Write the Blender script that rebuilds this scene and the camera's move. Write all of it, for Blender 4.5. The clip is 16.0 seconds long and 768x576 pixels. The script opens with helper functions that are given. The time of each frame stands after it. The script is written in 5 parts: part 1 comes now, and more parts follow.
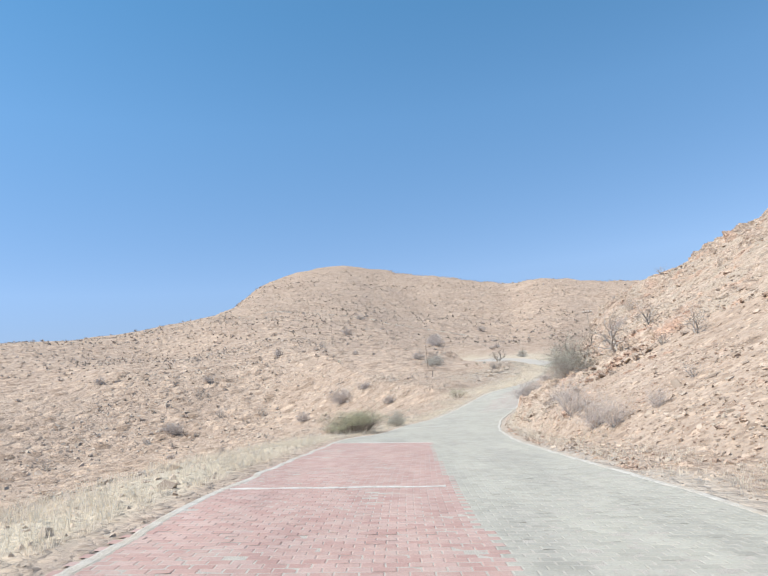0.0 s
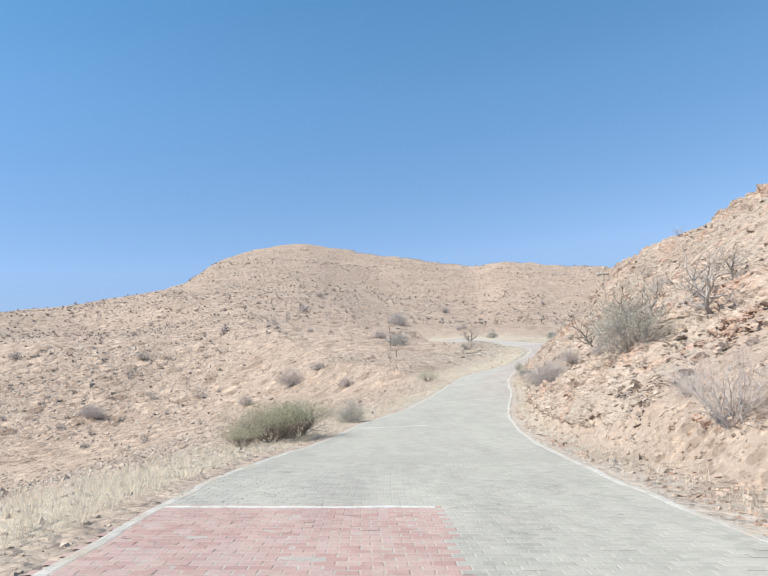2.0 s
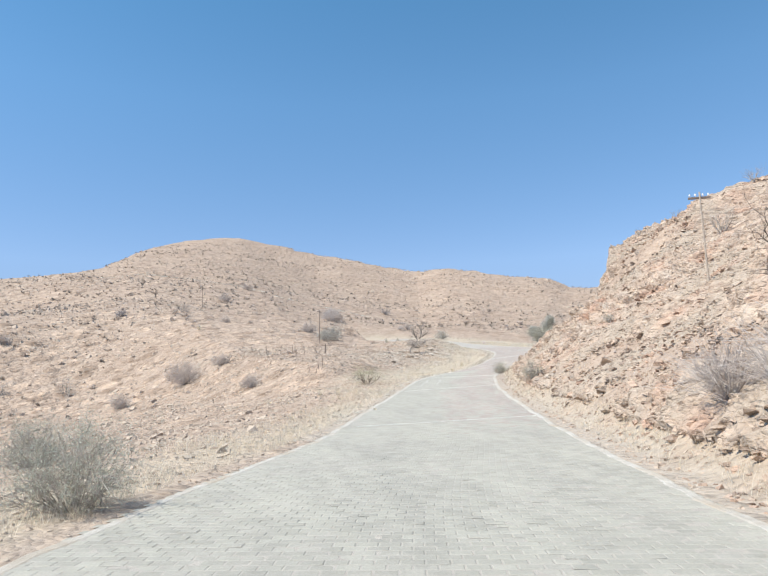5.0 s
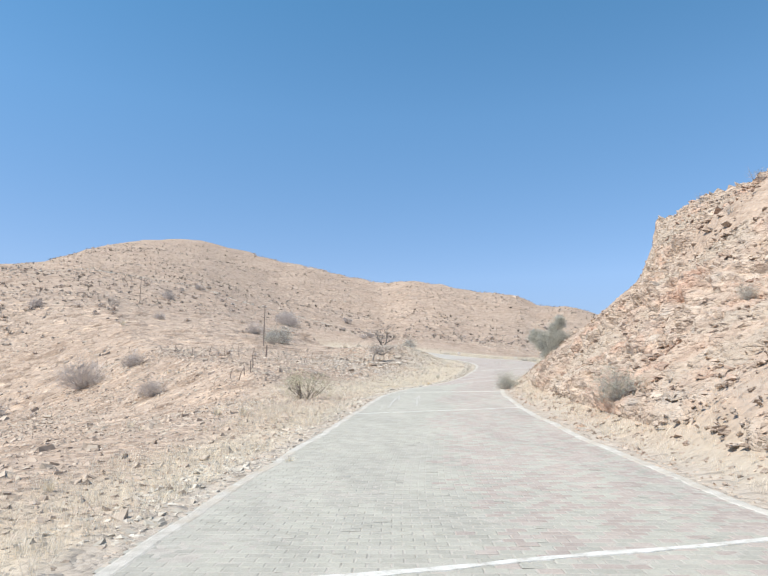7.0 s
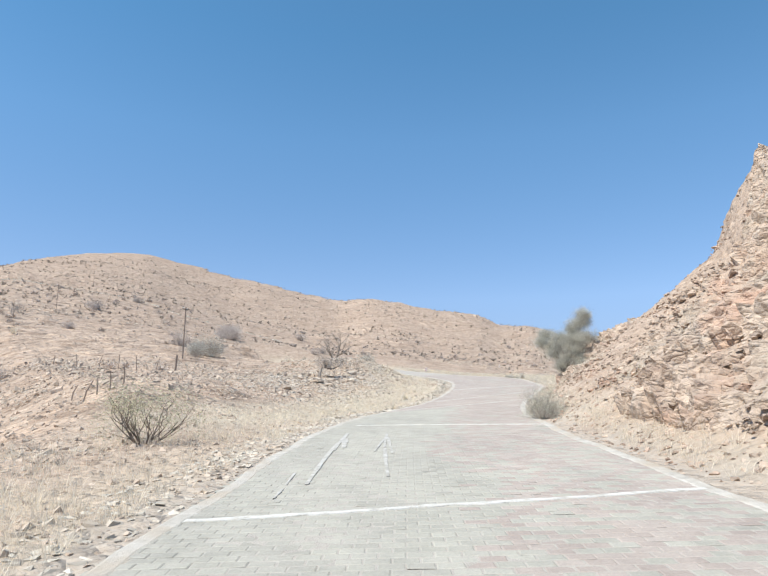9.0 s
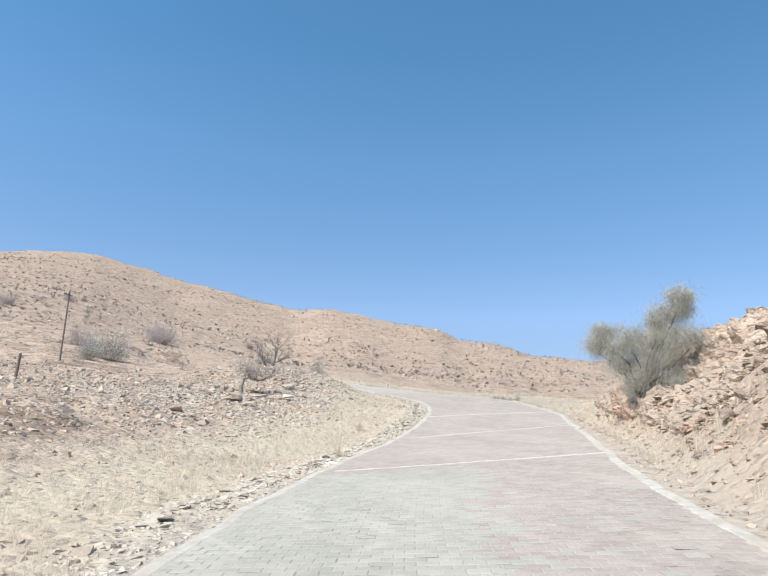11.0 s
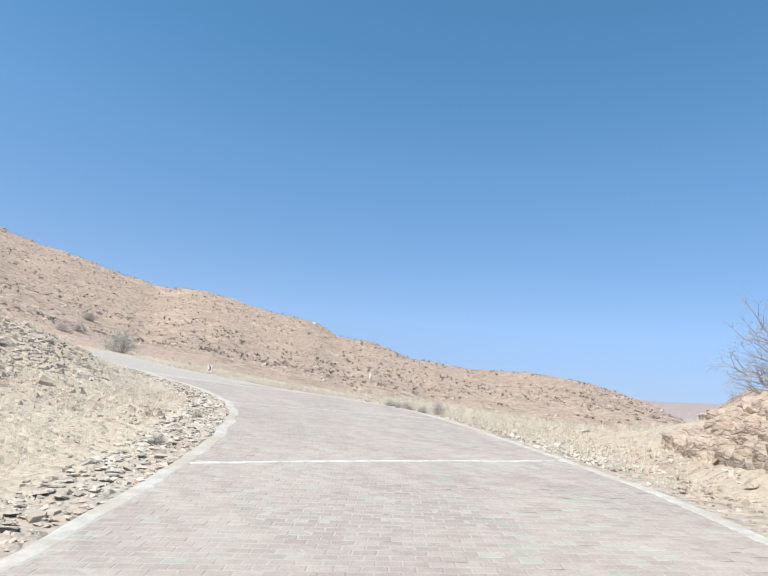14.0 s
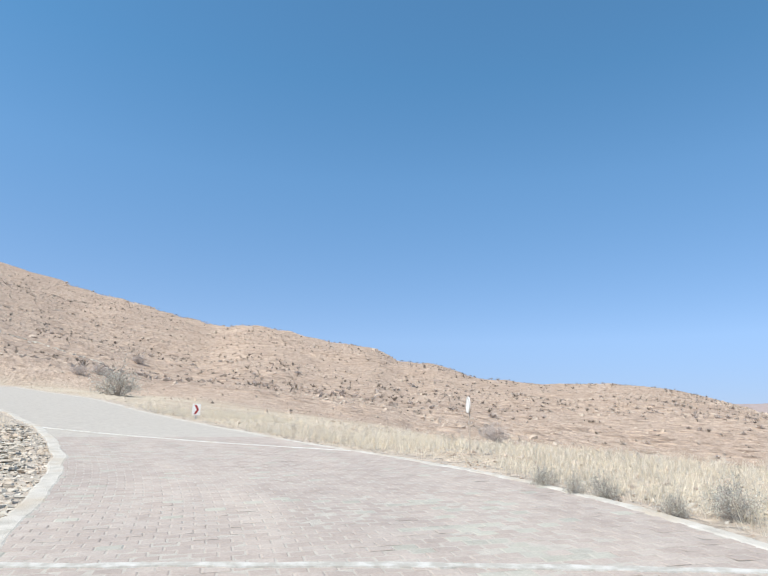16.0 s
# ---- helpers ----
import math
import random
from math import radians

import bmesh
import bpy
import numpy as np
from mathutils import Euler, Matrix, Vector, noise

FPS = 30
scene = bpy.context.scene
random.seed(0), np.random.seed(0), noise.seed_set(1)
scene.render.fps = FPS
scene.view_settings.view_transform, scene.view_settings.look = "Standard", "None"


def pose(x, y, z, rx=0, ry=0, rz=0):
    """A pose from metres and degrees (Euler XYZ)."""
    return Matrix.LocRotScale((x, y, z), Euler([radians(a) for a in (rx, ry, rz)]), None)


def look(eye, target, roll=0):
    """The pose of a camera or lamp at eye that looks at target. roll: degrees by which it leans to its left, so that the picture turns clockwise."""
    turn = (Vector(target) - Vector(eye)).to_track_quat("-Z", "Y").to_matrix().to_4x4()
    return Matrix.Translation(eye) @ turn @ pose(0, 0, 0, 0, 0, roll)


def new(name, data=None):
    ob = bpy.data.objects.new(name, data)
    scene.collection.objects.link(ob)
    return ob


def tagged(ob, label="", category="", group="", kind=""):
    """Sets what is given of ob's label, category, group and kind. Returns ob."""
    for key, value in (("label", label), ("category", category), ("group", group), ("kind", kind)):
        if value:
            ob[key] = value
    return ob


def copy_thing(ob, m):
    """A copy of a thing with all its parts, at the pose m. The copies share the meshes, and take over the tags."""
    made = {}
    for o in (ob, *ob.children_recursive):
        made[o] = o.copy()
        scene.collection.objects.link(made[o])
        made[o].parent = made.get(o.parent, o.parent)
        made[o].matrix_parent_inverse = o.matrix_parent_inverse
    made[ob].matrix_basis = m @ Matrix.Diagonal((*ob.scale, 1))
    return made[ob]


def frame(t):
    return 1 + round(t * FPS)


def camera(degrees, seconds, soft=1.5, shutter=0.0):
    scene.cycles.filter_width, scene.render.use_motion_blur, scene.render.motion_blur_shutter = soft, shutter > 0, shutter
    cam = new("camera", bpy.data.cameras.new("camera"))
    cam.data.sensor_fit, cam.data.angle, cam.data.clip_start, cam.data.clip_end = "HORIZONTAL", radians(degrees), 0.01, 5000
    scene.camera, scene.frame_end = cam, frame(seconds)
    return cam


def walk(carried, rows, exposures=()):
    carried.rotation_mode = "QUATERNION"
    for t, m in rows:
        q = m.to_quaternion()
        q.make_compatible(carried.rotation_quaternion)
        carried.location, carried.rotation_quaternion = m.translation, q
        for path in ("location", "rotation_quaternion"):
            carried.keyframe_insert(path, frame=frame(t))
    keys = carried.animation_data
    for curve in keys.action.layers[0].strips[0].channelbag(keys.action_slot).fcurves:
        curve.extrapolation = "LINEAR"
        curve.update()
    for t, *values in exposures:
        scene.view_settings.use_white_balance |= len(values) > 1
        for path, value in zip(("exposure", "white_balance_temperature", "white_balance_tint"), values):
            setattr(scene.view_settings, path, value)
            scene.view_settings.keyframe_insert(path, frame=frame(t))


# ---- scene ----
cam = camera(63.95, 16.0, soft=1.4)
PATH = [
    (0, (0.000, -0.000, 1.650), (-0.000, 9.854, 3.354), -5.11),
    (0.5, (-0.050, 4.159, 1.674), (0.028, 14.025, 3.305), -4.52),
    (1, (-0.018, 8.288, 1.658), (0.190, 18.163, 3.220), -4.30),
    (1.5, (0.065, 12.438, 1.623), (0.461, 22.320, 3.097), -4.15),
    (2, (0.232, 16.581, 1.555), (0.834, 26.467, 2.936), -4.12),
    (2.5, (0.449, 20.703, 1.446), (1.228, 30.590, 2.726), -4.19),
    (3, (0.766, 24.838, 1.302), (1.703, 34.714, 2.559), -4.17),
    (3.5, (1.154, 29.016, 1.118), (2.246, 38.875, 2.385), -3.94),
    (4, (1.641, 33.253, 0.912), (2.910, 43.088, 2.199), -3.58),
    (4.5, (2.246, 37.541, 0.801), (3.679, 47.343, 2.161), -2.70),
    (5, (2.926, 41.851, 0.741), (4.512, 51.619, 2.185), -1.66),
    (5.5, (3.672, 46.156, 0.707), (5.401, 55.888, 2.220), -0.73),
    (6, (4.474, 50.425, 0.677), (6.341, 60.123, 2.249), -0.12),
    (6.5, (5.326, 54.629, 0.658), (7.329, 64.290, 2.286), 0.25),
    (7, (6.223, 58.737, 0.650), (8.367, 68.363, 2.309), 0.43),
    (7.5, (7.203, 62.719, 0.682), (9.495, 72.297, 2.419), 0.35),
    (8, (8.213, 66.598, 0.747), (10.652, 76.122, 2.575), 0.28),
    (8.5, (9.264, 70.459, 0.855), (11.876, 79.911, 2.811), 0.17),
    (9, (10.364, 74.319, 0.972), (13.151, 83.713, 2.968), 0.32),
    (9.5, (11.526, 78.086, 1.297), (14.450, 87.404, 3.449), 0.67),
    (10, (12.750, 81.832, 1.652), (15.802, 91.089, 3.887), 1.06),
    (10.5, (14.048, 85.610, 1.915), (17.241, 94.819, 4.152), 1.36),
    (11, (15.436, 89.434, 2.133), (18.814, 98.579, 4.361), 1.72),
    (11.5, (16.960, 93.311, 2.327), (20.615, 102.346, 4.565), 2.23),
    (12, (18.788, 97.188, 2.538), (22.898, 106.035, 4.738), 3.06),
    (12.5, (20.863, 100.894, 2.788), (25.381, 109.535, 5.009), 3.91),
    (13, (22.997, 104.465, 3.026), (27.788, 112.954, 5.259), 4.55),
    (13.5, (25.187, 107.960, 3.294), (30.156, 116.338, 5.555), 4.97),
    (14, (27.296, 111.375, 3.568), (32.350, 119.690, 5.873), 5.37),
    (14.5, (29.300, 114.717, 3.860), (34.342, 123.015, 6.253), 5.33),
    (15, (31.182, 118.030, 4.187), (36.096, 126.367, 6.708), 4.21),
    (15.5, (32.993, 121.435, 4.528), (37.643, 129.899, 7.124), 3.05),
    (16, (34.494, 124.881, 5.038), (38.694, 133.566, 7.672), 1.59),
]
walk(cam, [(t, look(eye, target, roll)) for t, eye, target, roll in PATH])

# ---------------------------------------------------------------- light
SUN_ELEVATION, SUN_BEARING = 56.0, -108.0  # degrees; bearing right of +y
world = bpy.data.worlds.new("sky")
scene.world = world
world.use_nodes = True
_n = world.node_tree.nodes
_n.clear()
_sky = _n.new("ShaderNodeTexSky")
_sky.sky_type, _sky.sun_disc = "NISHITA", False
_sky.sun_elevation, _sky.sun_rotation = radians(SUN_ELEVATION), radians(SUN_BEARING)
_sky.altitude, _sky.air_density, _sky.dust_density, _sky.ozone_density = 1200, 1.0, 0.0, 3.0
_bg = _n.new("ShaderNodeBackground")
_bg.inputs["Strength"].default_value = 0.14
_out = _n.new("ShaderNodeOutputWorld")
# the sky's blue deepens faster with height than the plain model's
_way = _n.new("ShaderNodeSeparateXYZ")
world.node_tree.links.new(_n.new("ShaderNodeTexCoord").outputs["Generated"], _way.inputs[0])
_deep = _n.new("ShaderNodeValToRGB")
_stops = _deep.color_ramp.elements
_stops[0].position, _stops[0].color = 0.05, (0.42, 0.375, 0.45, 1)
_stops[1].position, _stops[1].color = 0.42, (0.705, 0.935, 0.94, 1)
_mid = _stops.new(0.18)
_mid.color = (0.735, 0.73, 0.75, 1)
_high = _stops.new(0.56)
_high.color = (0.59, 0.94, 0.95, 1)
world.node_tree.links.new(_way.outputs[2], _deep.inputs[0])
_tint = _n.new("ShaderNodeMix")
_tint.data_type, _tint.blend_type = "RGBA", "MULTIPLY"
_tint.inputs[0].default_value = 1.0
world.node_tree.links.new(_deep.outputs[0], _tint.inputs[7])
world.node_tree.links.new(_sky.outputs[0], _tint.inputs[6])
world.node_tree.links.new(_tint.outputs[2], _bg.inputs[0])
world.node_tree.links.new(_bg.outputs[0], _out.inputs[0])
_lamp = bpy.data.lights.new("sun", "SUN")
_lamp.energy, _lamp.angle, _lamp.color = 4.2, radians(0.53), (1.0, 0.94, 0.84)
sun = new("sun", _lamp)
_e, _b = radians(SUN_ELEVATION), radians(SUN_BEARING)
sun.matrix_world = look(Vector((math.sin(_b) * math.cos(_e), math.cos(_b) * math.cos(_e), math.sin(_e))) * 400, (0, 0, 0))
scene.view_settings.exposure = 0.6

# ---------------------------------------------------------------- road line and ground shape
# Centre line of the road every 10 m: plan, height, cross fall (degrees, right side up) and half widths.
ROAD_X = (0.91, 0.89, 0.87, 0.79, 0.94, 1.49, 2.68, 4.53, 7.18, 9.72, 12.46, 15.64, 19.44, 24.33, 29.87, 34.75, 37.23, 36.86, 34.6, 32.04, 28.97, 25.66)
ROAD_Y = (-19.99, -10, -0.02, 9.95, 19.91, 29.9, 39.8, 49.62, 59.27, 68.9, 78.46, 87.93, 97.13, 105.79, 114.12, 122.77, 132.41, 142.37, 152.1, 161.76, 171.28, 180.72)
ROAD_Z = (-0.18, -0.13, -0.07, -0.06, -0.23, -0.56, -0.89, -0.96, -0.96, -0.81, -0.23, 0.42, 0.96, 1.53, 2.29, 3.38, 4.45, 5.37, 6.45, 7.53, 8.46, 9.45)
ROAD_FALL = (-5.1, -5.1, -4.8, -4.3, -4.3, -4, -1.9, -0.3, 0.4, 1, 1.7, 1.8, 3.5, 5.3, 5, 1.4, 2.9, 2.2, 1.1, 1.8, 2.3, 3.1)
ROAD_LEFT = (3.31, 3.65, 4, 3.94, 3.67, 3.88, 3.6, 3.7, 3.35, 3.46, 3.04, 2.96, 3.19, 3.61, 3.76, 3.43, 3.04, 2.78, 2.93, 3.16, 3.34, 3.39)
ROAD_RIGHT = (3.3, 3.66, 4.06, 3.94, 3.66, 3.77, 3.63, 3.71, 3.57, 3.64, 3.18, 2.98, 3.05, 3.45, 3.34, 3.51, 3.58, 2.75, 2.66, 3.22, 3.35, 3.33)
ROAD_START = -20.0


def glide(values, u):
    """Catmull-Rom through evenly spaced values at the places u."""
    v = np.asarray(values, float)
    u = np.clip(u, 0, len(v) - 1.0001)
    i = u.astype(int)
    f = u - i
    a, b, c, d = (v[np.clip(i + k, 0, len(v) - 1)] for k in (-1, 0, 1, 2))
    return 0.5 * (2 * b + (c - a) * f + (2 * a - 5 * b + 4 * c - d) * f**2 + (3 * b - a - 3 * c + d) * f**3)


LINE_S = np.arange(ROAD_START, ROAD_START + 10 * (len(ROAD_X) - 1), 0.25)
_u = (LINE_S - ROAD_START) / 10
LINE = np.stack([glide(ROAD_X, _u), glide(ROAD_Y, _u), glide(ROAD_Z, _u)], 1)
LINE_FALL = np.tan(np.radians(glide(ROAD_FALL, _u)))
LINE_LEFT, LINE_RIGHT = glide(ROAD_LEFT, _u), glide(ROAD_RIGHT, _u)
_h = np.gradient(LINE[:, :2], axis=0)
LINE_WAY = _h / np.linalg.norm(_h, axis=1)[:, None]


def on_road(x, y):
    """Index along the road line, offset to the right of it and distance, for places in plan."""
    idx = np.empty(len(x), int)
    for k in range(0, len(x), 20000):
        d = (x[k:k + 20000, None] - LINE[None, ::4, 0]) ** 2 + (y[k:k + 20000, None] - LINE[None, ::4, 1]) ** 2
        idx[k:k + 20000] = d.argmin(1) * 4
    best, bd = idx.copy(), np.full(len(x), 1e18)
    for o in range(-4, 5):
        j = np.clip(idx + o, 0, len(LINE) - 1)
        d = (x - LINE[j, 0]) ** 2 + (y - LINE[j, 1]) ** 2
        best, bd = np.where(d < bd, j, best), np.minimum(d, bd)
    vx, vy = x - LINE[best, 0], y - LINE[best, 1]
    side = vx * LINE_WAY[best, 1] - vy * LINE_WAY[best, 0]
    dist = np.sqrt(bd)
    return best, np.where(side >= 0, dist, -dist), dist


def road_point(s, lat, up=0.0):
    """Place on the road at s metres along and lat metres to the right of its centre line (arrays)."""
    s, lat = np.broadcast_arrays(np.asarray(s, float), np.asarray(lat, float))
    f = (s - ROAD_START) * 4
    x, y, z = (np.interp(f, np.arange(len(LINE)), LINE[:, k]) for k in range(3))
    wx, wy = (np.interp(f, np.arange(len(LINE)), LINE_WAY[:, k]) for k in range(2))
    fall = np.interp(f, np.arange(len(LINE)), LINE_FALL)
    return np.stack([x + wy * lat, y - wx * lat, z + lat * fall + up], -1)


def smooth(a, b, x):
    t = np.clip((x - a) / (b - a), 0, 1)
    return t * t * (3 - 2 * t)


def lattice(x, y, seed):
    """Smooth noise of cell 1 in the plane, -1 to 1."""
    xi, yi = np.floor(x), np.floor(y)
    fx, fy = x - xi, y - yi
    fx, fy = fx * fx * (3 - 2 * fx), fy * fy * (3 - 2 * fy)

    def corner(a, b):
        h = np.sin(a * 127.1 + b * 311.7 + seed * 74.7) * 43758.5453
        return 2 * (h - np.floor(h)) - 1

    top = corner(xi, yi) * (1 - fx) + corner(xi + 1, yi) * fx
    low = corner(xi, yi + 1) * (1 - fx) + corner(xi + 1, yi + 1) * fx
    return top * (1 - fy) + low * fy


def rough(x, y, size, octaves, seed, gain=0.5):
    out, amp = 0, 1.0
    for k in range(octaves):
        out = out + amp * lattice(x / size * 2**k + 17.3 * k, y / size * 2**k - 9.1 * k, seed + k)
        amp *= gain
    return out


def facets(x, y, size, seed):
    """Broken blocks in the plane: each random cell has its own height and slope, about -1 to 1."""
    x, y = x / size, y / size
    xi, yi = np.floor(x), np.floor(y)
    best, out = np.full(np.shape(x), 1e9), np.zeros(np.shape(x))
    for a in (-1, 0, 1):
        for b in (-1, 0, 1):
            h = np.sin((xi + a) * 127.1 + (yi + b) * 311.7 + seed * 53.1) * 43758.5453
            h = h - np.floor(h)
            g = h * 917.3 - np.floor(h * 917.3)
            e = h * 131.7 - np.floor(h * 131.7)
            dx, dy = x - xi - a - g, y - yi - b - e
            d = dx * dx + dy * dy
            v = (2 * h - 1) * 0.7 + (g - 0.5) * 1.2 * dx + (e - 0.5) * 1.2 * dy
            out, best = np.where(d < best, v, out), np.minimum(d, best)
    return out


# The ring of hills round the pass: bearing from its middle (degrees, right of +y), crest distance, crest height, rise.
HILL_MIDDLE = (15.0, 80.0)
HILL_BEARING = (-180, -120, -75, -44, -37.1, -32.2, -22.7, -19, -16.8, -14.3, -10.9, -8.2, -5.4, -2.2, 1.5, 5.2, 8.1, 11.9, 14.6, 17.7, 20.5, 25.2, 27, 30, 31, 33.4, 35.8, 37.9, 40.8, 43.6, 47.1, 49.7, 53.1, 54.5, 55.1, 55.8, 57, 58.6, 68, 90, 130, 180)
HILL_REACH = (500, 400, 330, 276, 290, 316, 313, 382, 462, 581, 661, 680, 680, 669, 628, 598, 568, 537, 512, 497, 487, 467, 457, 437, 447, 397, 386, 386, 405, 425, 424, 413, 392, 381, 361, 330, 320, 319, 320, 350, 450, 500)
HILL_CREST = (10, 21, 25, 39, 41.6, 48, 56.2, 71.9, 93.3, 126.4, 154, 163.9, 164.9, 156.4, 136.7, 123.7, 110.9, 98.4, 97.3, 90.9, 82.9, 74.2, 64.9, 60.9, 60.4, 46.5, 45, 42.4, 45, 47.8, 45, 39, 29.7, 20.9, 16, 19.2, 28.1, 34.2, 36, 36, 24, 10)
HILL_RISE = (1.2, 1.33, 1.43, 1.49, 1.45, 1.41, 1.22, 1.16, 1.2, 1.24, 1.29, 1.34, 1.39, 1.46, 1.52, 1.58, 1.62, 1.67, 1.7, 1.68, 1.66, 1.63, 1.62, 1.6, 1.6, 1.6, 1.6, 1.6, 1.6, 1.6, 1.6, 1.6, 1.6, 1.6, 1.6, 1.6, 1.6, 1.6, 1.57, 1.5, 1.37, 1.2)
# Swells and hollows of the ground near the road: a square grid of soft mounds, heights in metres.
MOUND_X0, MOUND_Y0, MOUND_STEP, MOUND_SIZE = -100.0, -20.0, 40.0, 34.0
MOUNDS = [
    (-0.4, -1.8, -1.6, -0.2, 0, -0, -0),
    (-4.6, -8.4, -2.1, 0.9, -0.1, -0, 0),
    (-4.4, -5.5, -1.9, 0.5, 0.8, 0, 0),
    (-1, -7.9, -2.6, 1, -0.1, -0, 0.1),
    (-0.8, -6, -4.5, 2.4, 0.3, -2.1, 0.4),
    (0, 4.2, -1.9, 2.3, 0.5, -2.2, 0.1),
    (-1.3, 0.5, -1.7, 2.4, 2, -0.1, -0),
    (-1.3, -0.7, 0.9, 1.7, 0.3, 0, -0),
]
# The rock cut beside the road: metres along, width of the verge, steepness, height of the spur's crest.
CUT_S = (-30, 0, 20, 36, 46, 60, 75, 85, 91, 97, 102, 105, 108, 112, 116, 120, 125, 130, 136)
CUT_VERGE = (6.0, 4.5, 3.0, 1.3, 0.8, 0.8, 0.8, 0.8, 0.8, 0.7, 0.7, 1.0, 1.0, 1.0, 1.0, 1.2, 1.5, 2.0, 3.0)
CUT_STEEP = (0.49, 0.50, 0.44, 0.36, 0.41, 0.54, 0.53, 0.66, 0.75, 0.65, 0.71, 0.85, 0.76, 0.70, 0.70, 0.82, 0.78, 0.56, 0.35)
CUT_FOOT = (0, 0, 0.1, 0.8, 0.85, 0.5, 0.3, 0.1, 0, 0, 0, 0, 0.1, 0.4, 0.8, 0.8, 0.4, 0.1, 0)
CUT_BRINK = 9.6
CUT_CLIFF = (0, 0, 0, 0, 0, 0, 0, 0.2, 1.4, 1.6, 3.2, 3.1, 3.3, 2.4, 1.5, 0.6, 0.1, 0, 0)
CUT_CREST = (15.6, 19.1, 23.1, 27.4, 31, 32.9, 32.7, 30.7, 27.3, 19.9, 16.2, 14.5, 12.5, 6.3, 3.5, 3.5, 4, 1.4, 0)



def open_ground(x, y, mounds=True):
    """The hills, without the road and its cut."""
    vx, vy = x - HILL_MIDDLE[0], y - HILL_MIDDLE[1]
    r, bearing = np.hypot(vx, vy), np.degrees(np.arctan2(vx, vy))
    reach = np.interp(bearing, HILL_BEARING, HILL_REACH)
    crest = np.interp(bearing, HILL_BEARING, HILL_CREST) + 1.2
    rise = np.interp(bearing, HILL_BEARING, HILL_RISE)
    q = r / reach
    z = np.where(q < 1, crest * np.minimum(q, 1) ** rise, crest * (1 - 0.9 * smooth(1.1, 3.2, q)))
    # a farther range, seen through the gap
    z = z + 172 * np.exp(-((r - 2100) / 500) ** 2) * smooth(38, 50, bearing) * (1 - smooth(75, 100, bearing))
    if mounds:
        for j, row in enumerate(MOUNDS):
            for i, a in enumerate(row):
                d = ((x - MOUND_X0 - i * MOUND_STEP) ** 2 + (y - MOUND_Y0 - j * MOUND_STEP) ** 2) / MOUND_SIZE**2
                z = z + a * np.exp(-np.minimum(d, 60.0))
        # the knoll with the two crooked trees
        z = z + 1.3 * np.exp(-np.minimum(((x - 24) ** 2 + (y - 141) ** 2) / 49.0, 60.0))
    return z


def cut_rise(s, off):
    """Height of the rock spur over the verge, off metres from the road's right edge."""
    verge, steep, crest, cliff = (np.interp(s, CUT_S, v) for v in (CUT_VERGE, CUT_STEEP, CUT_CREST, CUT_CLIFF))
    d = np.maximum(off - verge, 0)
    face = steep * d - np.maximum(steep - 0.45, 0) * smooth(CUT_BRINK, CUT_BRINK + 9, d) * (d - CUT_BRINK) * (d > CUT_BRINK)
    face = face + cliff * smooth(CUT_BRINK - 2.0, CUT_BRINK + 0.3, d)
    foot = np.interp(s, CUT_S, CUT_FOOT)
    face = face + foot * smooth(0.0, 1.5, d)
    top = np.maximum(crest, 0.02)
    body = face / (1 + (face / top) ** 4) ** 0.25
    return body * (1 - smooth(70, 200, off)), face


